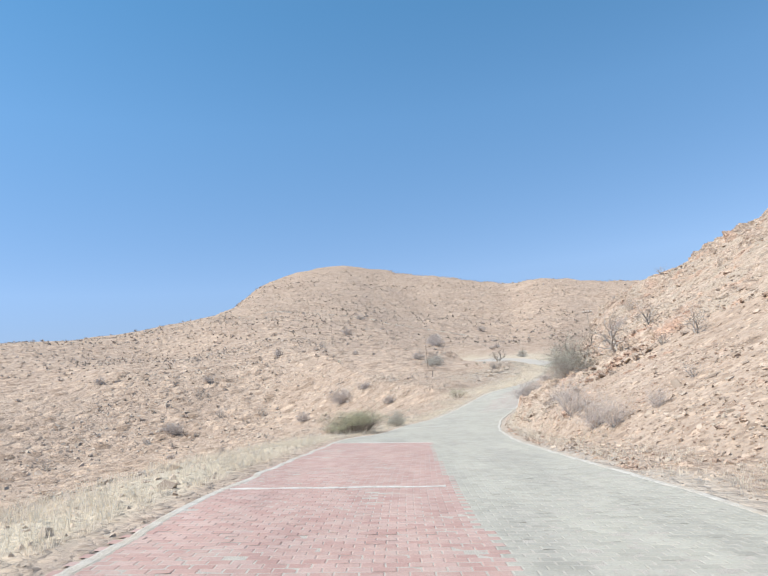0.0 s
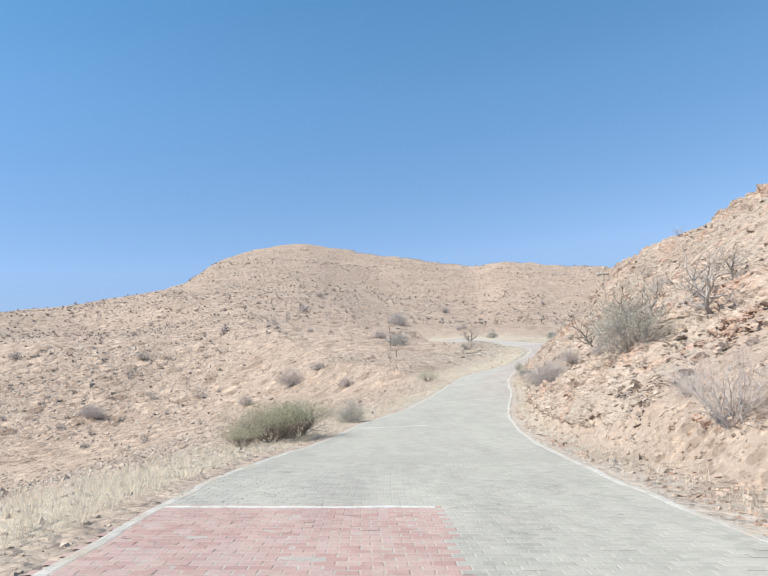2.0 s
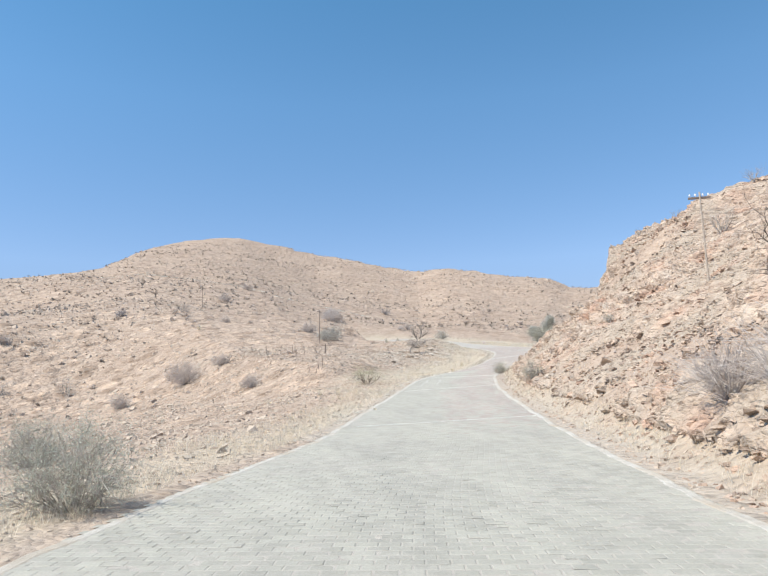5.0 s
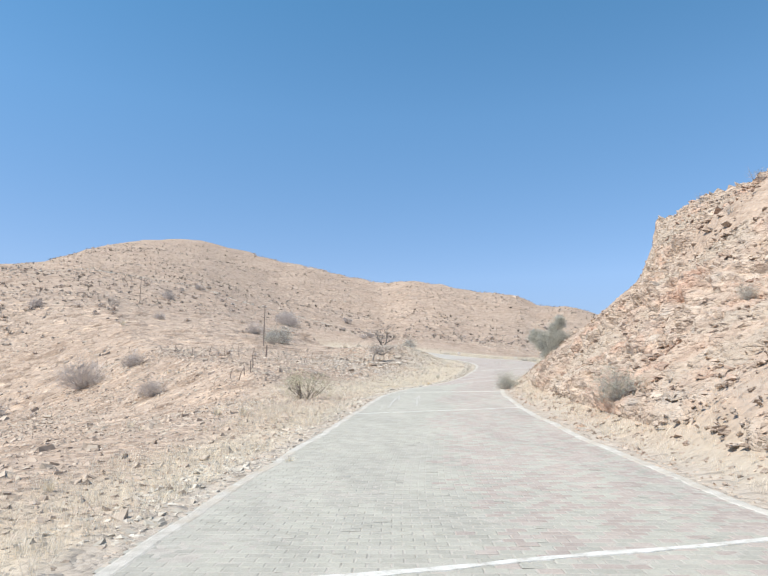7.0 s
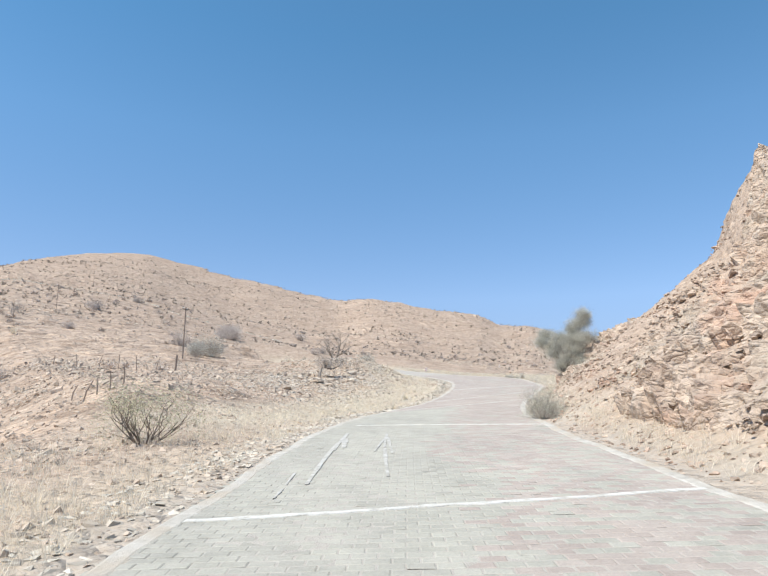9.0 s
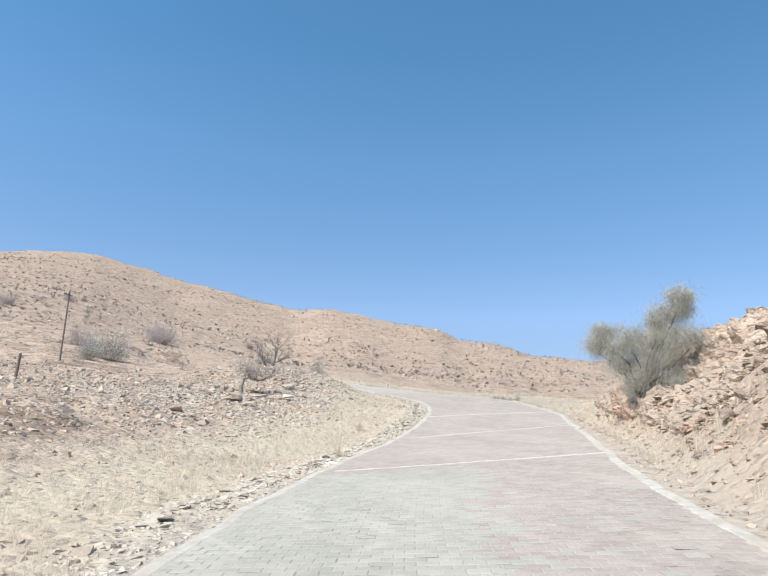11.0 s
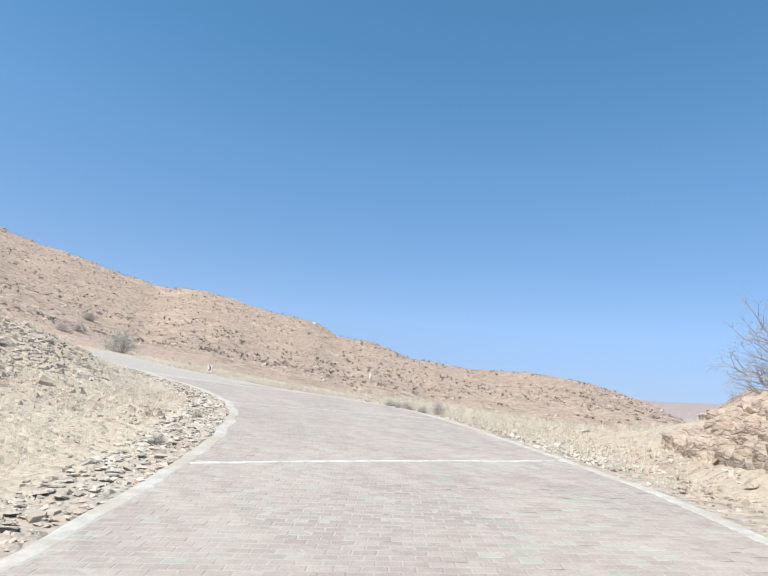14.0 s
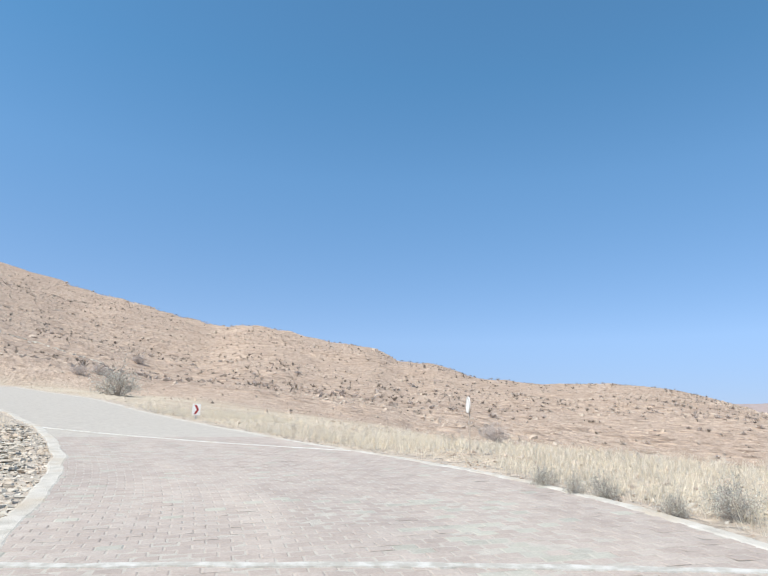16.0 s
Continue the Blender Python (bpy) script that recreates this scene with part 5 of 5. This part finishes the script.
    q, _, _ = drop(p[ok, 0], p[ok, 1], size[ok] * 0.08)
    me = raw_mesh("slope_stones", *stones(rng, q, size[ok], np.full(ok.sum(), 0.9), 0.4, 0.15), [TAN_STONE])
    tagged(new("slope_stones", me), "small tan stones littering the slopes by the road", "stones", kind="stuff")
    # rubble on the bank above the open bend
    n = 22000
    s, off = rng.uniform(52, 122, n), 4 + rng.uniform(0, 1, n) ** 1.1 * 40
    p = road_point(s, -half_widths(s)[0] - off)
    size = np.clip(rng.lognormal(-2.0, 0.5, n), 0.06, 0.5) * (1 + off / 60)
    ok = (rng.uniform(0, 1, n) < np.clip(0.7 + 0.7 * rough(p[:, 0], p[:, 1], 6.0, 3, 85), 0.15, 1)) & ((s < 92) | (off > 9))
    q, _, _ = drop(p[ok, 0], p[ok, 1], size[ok] * 0.1)
    me = raw_mesh("bank_rubble", *stones(rng, q, size[ok], np.full(ok.sum(), 0.75), 0.4, 0.35), [TAN_STONE])
    tagged(new("bank_rubble", me), "broken tan stones over the bank above the road", "rubble", kind="stuff")
    # small stones of the gutter on the inside of the bend
    n = 11500
    s = np.where(rng.uniform(0, 1, n) < 0.78, rng.uniform(98, 153, n), rng.uniform(66, 98, n))
    p = road_point(s, -half_widths(s)[0] - 0.3 - rng.uniform(0, 1, n) ** 1.2 * 1.25)
    size = np.clip(rng.lognormal(-2.3, 0.4, n), 0.05, 0.24)
    q, _, _ = drop(p[:, 0], p[:, 1], size * 0.05)
    me = raw_mesh("gutter_stones", *stones(rng, q, size, np.full(n, 0.42), 0.2, 0.4), [GREY_STONE])
    tagged(new("gutter_stones", me), "small grey stones filling the gutter", "stones", kind="stuff")
    # small rubble at the foot of the cut
    n = 19000
    s, off = 14 + 114 * rng.uniform(0, 1, n) ** 1.3, 0.45 + rng.uniform(0, 1, n) ** 1.3 * 9
    p = road_point(s, half_widths(s)[1] + off)
    size = np.minimum(np.clip(rng.lognormal(-2.25, 0.55, n), 0.04, 0.5), 0.14 + 0.06 * off)
    q, rock, _ = drop(p[:, 0], p[:, 1], size * 0.1)
    q[:, 2] += 0.12 * (rock > 0.5)
    me = raw_mesh("foot_rubble", *stones(rng, q, size, np.full(n, 0.55), 0.4, 0.5), [CUT_STONE])
    tagged(new("foot_rubble", me), "small fallen stones at the foot of the cut", "rubble", kind="stuff")
    # the low stone line of an old track across the far hill
    way = np.array([(-88, 363), (-71, 375), (-50, 373), (-25, 336), (1, 319), (23, 322), (39, 305)], float)
    u = np.sort(rng.uniform(0, 6, 420))
    x, y = np.interp(u, np.arange(7), way[:, 0]) + rng.normal(0, 0.5, 420), np.interp(u, np.arange(7), way[:, 1]) + rng.normal(0, 0.5, 420)
    size = rng.uniform(0.5, 1.5, 420)
    q, _, _ = drop(x, y, size * 0.1)
    me = raw_mesh("track_stones", *stones(rng, q, size, np.full(420, 0.7), 0.3, 0.6), [GREY_STONE])
    tagged(new("track_stones", me), "line of grey stones edging an old hill track", "stones", kind="stuff")
    # gravel beside the road
    n = 10000
    s, side = -4 + 154 * rng.uniform(0, 1, n) ** 0.8, rng.choice([-1, 1], n)
    l_, r_ = half_widths(s)
    off = 0.3 + rng.uniform(0, 1, n) ** 1.6 * 2.6
    p = road_point(s, np.where(side < 0, -l_ - off, r_ + off))
    size = np.clip(rng.lognormal(-2.7, 0.45, n), 0.03, 0.15)
    q, _, _ = drop(p[:, 0], p[:, 1], size * 0.1)
    me = raw_mesh("verge_gravel", *stones(rng, q, size, np.full(n, 0.6), 0.3, 0.3), [TAN_STONE])
    tagged(new("verge_gravel", me), "pale gravel and small stones along the road edge", "gravel", kind="stuff")


scatter_stones()


def stone_drain():
    """The pitched stone gutter along the inside of the bend, stone by stone."""
    rng = np.random.default_rng(31)
    bed = tagged(new("stone_gutter"), "gutter of set grey stones beside the paving", "gutter", kind="structure")
    shapes = []
    for k in range(10):
        v, f = stones(rng, np.zeros((1, 3)), np.ones(1), np.array([0.45]), 0.0, 1.0 if k % 2 else 0.0, False)
        shapes.append(raw_mesh("stone", v, f, [GREY_STONE]))
    n = 300
    for i in range(n):
        s = 100 + 52 * (i + rng.uniform(-0.5, 0.5)) / n
        l_ = float(half_widths(s)[0])
        lat = -l_ - 0.62 - rng.uniform(0, 0.75)
        p = road_point(s, lat)
        size = rng.uniform(0.13, 0.3)
        ob = part_of("stone", shapes[int(rng.integers(len(shapes)))], bed)
        ob.matrix_basis = Matrix.Translation((p[0], p[1], height_at(p[0], p[1]) + 0.02)) @ Euler((rng.normal(0, 0.12), rng.normal(0, 0.12), rng.uniform(0, 6.28))).to_matrix().to_4x4() @ Matrix.Diagonal((size, size, size * 0.48, 1))


stone_drain()

# ---------------------------------------------------------------- grass and far scrub
def dry_grass():
    rng = np.random.default_rng(41)
    shapes = [tuft_mesh(rng, 8, 1.0, 0.36, 0.7) for _ in range(8)]
    n = 54000
    s = rng.uniform(0, 165, n)
    side = np.where(rng.uniform(0, 1, n) < 0.55, -1, 1)
    l_, r_ = half_widths(s)
    off = 0.7 + rng.uniform(0, 1, n) ** 1.3 * np.where(side < 0, np.where(s < 84, 3.2, 7.5), np.where(s > 124, 13.0, np.where(s > 110, 4.0, 2.6)))
    s[:11000], side[:11000], off[:11000] = rng.uniform(126, 165, 11000), 1, 0.5 + rng.uniform(0, 1, 11000) ** 1.3 * 7
    l_, r_ = half_widths(s)
    lat = np.where(side < 0, -l_ - off, r_ + off)
    p = road_point(s, lat)
    x, y = p[:, 0], p[:, 1]
    want = np.where(side < 0, np.interp(s, (0, 30, 50, 70, 84, 100, 140, 165), (1.0, 0.9, 0.5, 0.4, 0.9, 1.0, 1.0, 0.5)) * (1 - smooth(5, 10, off)),
                    np.interp(s, (0, 40, 60, 100, 110, 124, 134, 165), (0.15, 0.3, 0.5, 0.5, 0.85, 1.0, 1.0, 1.0)) * (1 - 0.5 * smooth(10, 22, off)))
    want = want * np.where((side < 0) & (s > 98) & (s < 152), smooth(1.4, 2.2, off), 1.0)
    ok = rng.uniform(0, 1, n) < want * np.clip(0.65 + 0.7 * rough(x, y, 3.5, 2, 95), 0.1, 1)
    x, y, s, side, off = x[ok], y[ok], s[ok], side[ok], off[ok]
    z = ground_z(x, y)[0]
    h = rng.uniform(0.14, 0.34, len(x)) * np.where((side > 0) & (s > 128), 1.1, 1.0)
    vs, fs, n0 = [], [], 0
    kind = rng.integers(0, 8, len(x))
    for k, (v, f) in enumerate(shapes):
        i = np.where(kind == k)[0]
        a = rng.uniform(0, 6.28, len(i))
        c, d = np.cos(a)[:, None], np.sin(a)[:, None]
        w = np.stack([v[None, :, 0] * c - v[None, :, 1] * d, v[None, :, 0] * d + v[None, :, 1] * c, np.repeat(v[None, :, 2], len(i), 0)], -1) * h[i][:, None, None]
        w += np.stack([x[i], y[i], z[i]], 1)[:, None]
        vs.append(w.reshape(-1, 3)), fs.append((f[None] + (np.arange(len(i)) * len(v))[:, None, None] + n0).reshape(-1, 4))
        n0 += len(i) * len(v)
    me = raw_mesh("dry_grass", np.concatenate(vs), np.concatenate(fs), [STRAW])
    tagged(new("dry_grass", me), "pale dry grass on the verges", "grass", kind="stuff")


dry_grass()


def far_scrub():
    """Small leafless bushes all over the hillsides, a fan of twigs each."""
    rng = np.random.default_rng(51)
    n = 16000
    b, r = np.radians(rng.uniform(-50, 68, n)), 60 + rng.uniform(0, 1, n) ** 0.75 * 560
    x, y = HILL_MIDDLE[0] + np.sin(b) * r, HILL_MIDDLE[1] + np.cos(b) * r
    k, lat, dist = on_road(x, y)
    ok = (dist > 55) & (rng.uniform(0, 1, n) < np.clip(0.5 + 0.6 * rough(x, y, 45, 3, 97), 0.08, 1))
    x, y, r = x[ok], y[ok], r[ok]
    z = ground_z(x, y)[0]
    h = np.clip(rng.lognormal(-0.35, 0.4, len(x)), 0.3, 1.9) * (0.6 + r / 650)
    m = 18
    a = rng.uniform(0, 6.28, (len(x), m))
    t = rng.uniform(0.1, 1.0, (len(x), m))
    tip = np.stack([np.cos(a) * t * 0.95, np.sin(a) * t * 0.95, 0.2 + 0.5 * rng.uniform(0.2, 1, (len(x), m))], -1) * h[:, None, None]
    foot = np.stack([x, y, z - 0.05], 1)[:, None] + tip * np.array([0.1, 0.1, 0.0])
    side = np.stack([-np.sin(a), np.cos(a), 0 * a], -1) * (0.04 + 0.06 * rng.uniform(0, 1, (len(x), m, 1))) * h[:, None, None]
    top = np.stack([x, y, z], 1)[:, None] + tip
    v = np.stack([foot, top * 0.4 + foot * 0.6 + side, top, top * 0.4 + foot * 0.6 - side], 2).reshape(-1, 3)
    me = raw_mesh("far_scrub", v, np.arange(len(v)).reshape(-1, 4), [SCRUB_TWIG])
    tagged(new("far_scrub", me), "low leafless scrub dotted over the hillsides", "scrub", kind="stuff")


far_scrub()


def hill_bushes():
    """Leafless bushes on the nearer slopes, a dome of fine twigs each."""
    rng = np.random.default_rng(57)
    n, m = 2100, 80
    b, r = np.radians(rng.uniform(-58, 64, n)), 45 + rng.uniform(0, 1, n) ** 0.8 * 260
    x, y = HILL_MIDDLE[0] + np.sin(b) * r, HILL_MIDDLE[1] + np.cos(b) * r
    k, lat, dist = on_road(x, y)
    ok = (dist > 16) & ((lat < 0) | (dist > 60)) & (rng.uniform(0, 1, n) < np.clip(0.5 + 0.8 * rough(x, y, 30, 3, 99), 0.05, 1))
    x, y, r = x[ok], y[ok], r[ok]
    h = np.clip(rng.lognormal(-0.25, 0.35, len(x)), 0.4, 1.7) * (0.75 + r / 500)
    foot = np.stack([x, y, ground_z(x, y)[0] - 0.04], 1)[:, None]
    a, e = rng.uniform(0, 6.28, (len(x), m)), np.arcsin(rng.uniform(0.15, 1.0, (len(x), m)))
    reach = rng.uniform(0.55, 1.0, (len(x), m, 1)) * h[:, None, None]
    tip = foot + np.stack([np.cos(a) * np.cos(e) * 1.05, np.sin(a) * np.cos(e) * 1.05, np.sin(e) * 0.8], -1) * reach
    side = np.stack([-np.sin(a), np.cos(a), 0 * a], -1) * 0.03 * h[:, None, None]
    mid = foot * 0.35 + tip * 0.65 + rng.normal(0, 0.05, tip.shape)
    v = np.stack([foot + 0 * tip, mid + side, tip, mid - side], 2).reshape(-1, 3)
    me = raw_mesh("hill_bushes", v, np.arange(len(v)).reshape(-1, 4), [MAUVE_TWIG])
    tagged(new("hill_bushes", me), "leafless mauve-grey bushes scattered over the slopes", "bushes", kind="stuff")


hill_bushes()

# ---------------------------------------------------------------- poles and signs
def rod(bm, a, b, ra, rb, sides=10):
    d = Vector(b) - Vector(a)
    m = Matrix.Translation((Vector(a) + Vector(b)) / 2) @ d.to_track_quat("Z", "Y").to_matrix().to_4x4()
    bmesh.ops.create_cone(bm, cap_ends=True, segments=sides, radius1=ra, radius2=rb, depth=d.length, matrix=m)


def slab(bm, size, at, bevel=0.006):
    geo = bmesh.ops.create_cube(bm, size=1, matrix=Matrix.Translation(at) @ Matrix.Diagonal((*size, 1)))
    bmesh.ops.bevel(bm, geom=list({e for v in geo["verts"] for e in v.link_edges}), offset=bevel, segments=1, affect="EDGES")


def telephone_pole(x, y, h, turn, wood=WOOD, radius=0.07, arms=1):
    ob = tagged(new("telephone_pole"), "grey weathered wooden telephone pole on the slope", "pole", "telephone poles")
    ob.matrix_basis = Matrix.Translation((x, y, height_at(x, y))) @ Matrix.Rotation(turn, 4, "Z")
    bm = bmesh.new()
    rod(bm, (0, 0, -0.3), (0, 0, h), radius, radius * 0.8, 12)
    part("pole", bm, wood, ob)
    for k in range(arms):
        z = h - 0.25 - 0.45 * k
        bm = bmesh.new()
        slab(bm, (0.95, 0.09, 0.1), (0, 0.1, z))
        arm = part("crossarm", bm, WOOD, ob)
        for u in (-0.4, -0.16, 0.16, 0.4):
            bm = bmesh.new()
            rod(bm, (u, 0.1, z + 0.05), (u, 0.1, z + 0.12), 0.012, 0.012, 6)
            rod(bm, (u, 0.1, z + 0.11), (u, 0.1, z + 0.2), 0.045, 0.03, 10)
            part("insulator", bm, GLAZE, arm, "white glazed insulator")
    return ob


telephone_pole(8.5, 144.0, 5.6, radians(60))
telephone_pole(21.7, 66.5, 4.45, radians(-20), PALE_WOOD, 0.05)
telephone_pole(-20.1, 219.7, 6.2, radians(60))


def fence_post(x, y, h):
    ob = tagged(new("wooden_post"), "short weathered wooden post on the slope", "post")
    ob.matrix_basis = Matrix.Translation((x, y, height_at(x, y)))
    bm = bmesh.new()
    rod(bm, (0, 0, -0.2), (0.06, 0, h), 0.09, 0.075, 10)
    part("pole", bm, WOOD, ob)


fence_post(8.4, 128.6, 1.3)


def fence_stake(x, y, h, lean, seed):
    """A thin weathered stake of a fence that is gone, a little crooked."""
    ob = tagged(new("fence_stake"), "thin crooked weathered wooden stake of a fallen fence", "stake", "fence stakes")
    ob.matrix_basis = Matrix.Translation((x, y, height_at(x, y))) @ Matrix.Rotation(seed * 1.9, 4, "Z")
    bm = bmesh.new()
    rod(bm, (0, 0, -0.2), (lean * 0.4, 0.02, h * 0.55), 0.035, 0.03, 7)
    rod(bm, (lean * 0.4, 0.02, h * 0.54), (lean, -0.01, h), 0.03, 0.022, 7)
    part("pole", bm, WOOD, ob)


for k_, (x_, y_, h_, l_) in enumerate(((5.8, 102.5, 0.9, 0.35), (6.2, 103.6, 0.85, 0.3), (6.6, 104.3, 0.8, 0.05), (6.8, 107.6, 1.0, -0.1), (5.2, 103.5, 0.7, 0.5), (5.5, 127.5, 1.2, 0.1),
                                       (3.9, 129.6, 1.2, 0.0), (2.2, 131.0, 1.1, 0.25), (0.3, 132.4, 1.1, 0.2), (-1.8, 133.6, 1.0, -0.2), (6.9, 128.2, 1.1, 0.3))):
    fence_stake(x_, y_, h_, l_, k_)


def chevron_sign(x, y, turn):
    """White board with a red chevron that points to the right."""
    ob = tagged(new("chevron_sign"), "white road sign with a red chevron on a steel post", "road sign")
    ob.matrix_basis = Matrix.Translation((x, y, height_at(x, y))) @ Matrix.Rotation(turn, 4, "Z")
    bm = bmesh.new()
    rod(bm, (0, 0.03, -0.2), (0, 0.03, 0.72), 0.03, 0.03, 10)
    part("post", bm, STEEL, ob)
    bm = bmesh.new()
    slab(bm, (0.42, 0.012, 0.60), (0, 0, 0.48), 0.003)
    board = part("board", bm, WHITE_SIGN, ob)
    bm = bmesh.new()
    for flip in (1, -1):
        pts = [(-0.12, 0.24 * flip), (0.0, 0.24 * flip), (0.14, 0.0), (0.02, 0.0)]
        front = [bm.verts.new((px, -0.011, 0.48 + pz)) for px, pz in pts]
        back = [bm.verts.new((px, -0.006, 0.48 + pz)) for px, pz in pts]
        bm.faces.new(front), bm.faces.new(back[::-1])
        for k in range(4):
            bm.faces.new((front[k], back[k], back[(k + 1) % 4], front[(k + 1) % 4]))
    bmesh.ops.recalc_face_normals(bm, faces=bm.faces)
    part("chevron", bm, RED_SIGN, board, "red chevron")
    return ob


chevron_sign(38.75, 150.5, radians(-12)).scale = (0.75, 0.75, 0.75)


def round_sign(x, y, turn):
    ob = tagged(new("round_sign"), "round white road sign on a thin pale post", "road sign")
    ob.matrix_basis = Matrix.Translation((x, y, height_at(x, y))) @ Matrix.Rotation(turn, 4, "Z")
    bm = bmesh.new()
    rod(bm, (0, 0.03, -0.2), (0, 0.03, 1.2), 0.011, 0.011, 10)
    part("post", bm, PALE_WOOD, ob)
    bm = bmesh.new()
    rod(bm, (0, -0.006, 1.08), (0, 0.006, 1.08), 0.18, 0.18, 32)
    disc = part("disc", bm, WHITE_SIGN, ob)
    bm = bmesh.new()
    rim_v = []
    for k in range(32):
        a = k * math.pi / 16
        rim_v.append([bm.verts.new((math.cos(a) * r_, d_, 1.08 + math.sin(a) * r_)) for r_, d_ in ((0.184, -0.008), (0.184, -0.013), (0.14, -0.013), (0.14, -0.008))])
    for k in range(32):
        p, q = rim_v[k], rim_v[(k + 1) % 32]
        for j in range(4):
            bm.faces.new((p[j], q[j], q[(j + 1) % 4], p[(j + 1) % 4]))
    bmesh.ops.recalc_face_normals(bm, faces=bm.faces)
    part("rim", bm, GLAZE, disc)


round_sign(42.2, 136.4, radians(-111))

# ---------------------------------------------------------------- paving blocks, last
BLOCK_W, BLOCK_D, GAP = 0.235, 0.155, 0.0042


def block_kind(s, lat, chance):
    """0 grey, 1 red, 2 faded red: the colours of the paving change along and across the road."""
    soft = 0.35 * rough(s, lat, 4.0, 2, 77)
    red = (s < 26) & (lat < 0.05)
    pink = np.interp(s, (60, 68, 84, 92, 104, 108), (0.0, 0.55, 0.7, 0.8, 1.0, 1.0)) * np.where(s < 106, smooth(-0.4, 0.6, lat + soft), 1.0)
    pink = pink * np.where((s > 112) & (s < 140) & (lat > 0.2) & (lat < 2.4), 0.85, 1.0)
    return np.where(red, 1, np.where(chance < pink * 0.97, 2, 0))


def pave():
    rng = np.random.default_rng(61)
    s_rows = np.arange(-3.0, 150.0, BLOCK_D)
    S, U = [], []
    for k, s in enumerate(s_rows):
        l_, r_ = (float(v) for v in half_widths(s))
        u = np.arange(-l_ - 0.09 - (0.5 * BLOCK_W if k % 2 else 0.0), r_ - 0.04, BLOCK_W)
        S.append(np.full(len(u), s)), U.append(u)
    S, U = np.concatenate(S), np.concatenate(U)
    n = len(S)
    w, d = BLOCK_W - GAP, BLOCK_D - GAP
    lift = rng.normal(0, 0.0016, n) + 0.002 * rough(S, U, 1.6, 2, 79)
    tilt = rng.normal(0, 0.003, (n, 2))
    c, drop = 0.014, 0.006
    kind = block_kind(S, U, rng.uniform(0, 1, n))
    own = (np.abs(S - 33.0) < 0.9) & (rng.uniform(0, 1, n) < 0.9)
    own &= np.cumsum(own) <= 300
    corners = []
    for du, ds, up in ((c, c, 0), (w - c, c, 0), (w - c, d - c, 0), (c, d - c, 0), (0, 0, -drop), (w, 0, -drop), (w, d, -drop), (0, d, -drop)):
        corners.append(road_point(S + ds, U + du, lift + up + (du / w - 0.5) * tilt[:, 0] + (ds / d - 0.5) * tilt[:, 1]))
    v = np.stack(corners, 1)
    f = np.array([(0, 1, 2, 3), (4, 5, 1, 0), (5, 6, 2, 1), (6, 7, 3, 2), (7, 4, 0, 3)])
    rest = ~own
    m = int(rest.sum())
    me = raw_mesh("paving_blocks", v[rest].reshape(-1, 3), (f[None] + (np.arange(m) * 8)[:, None, None]).reshape(-1, 4), [GREY_BLOCK, RED_BLOCK, PINK_BLOCK], np.repeat(kind[rest], 5))
    ob = part_of("paving_blocks", me, road)
    tagged(ob, kind="stuff")
    # a stretch of single blocks on shared meshes
    shared = []
    for mat in (GREY_BLOCK, RED_BLOCK, PINK_BLOCK):
        bv = np.array([(c, c, 0), (w - c, c, 0), (w - c, d - c, 0), (c, d - c, 0), (0, 0, -drop), (w, 0, -drop), (w, d, -drop), (0, d, -drop)])
        shared.append(raw_mesh("block", bv, f, [mat]))
    for i in np.where(own)[0]:
        b = part_of("block", shared[int(kind[i])], road)
        o, a, t = v[i, 4], v[i, 5] - v[i, 4], v[i, 7] - v[i, 4]
        up = np.cross(a, t)
        a, t, up = a / np.linalg.norm(a), t / np.linalg.norm(t), up / np.linalg.norm(up)
        m4 = Matrix.Identity(4)
        for r_ in range(3):
            m4[r_][0], m4[r_][1], m4[r_][2], m4[r_][3] = a[r_], t[r_], up[r_], o[r_] + up[r_] * drop
        b.matrix_basis = m4


pave()
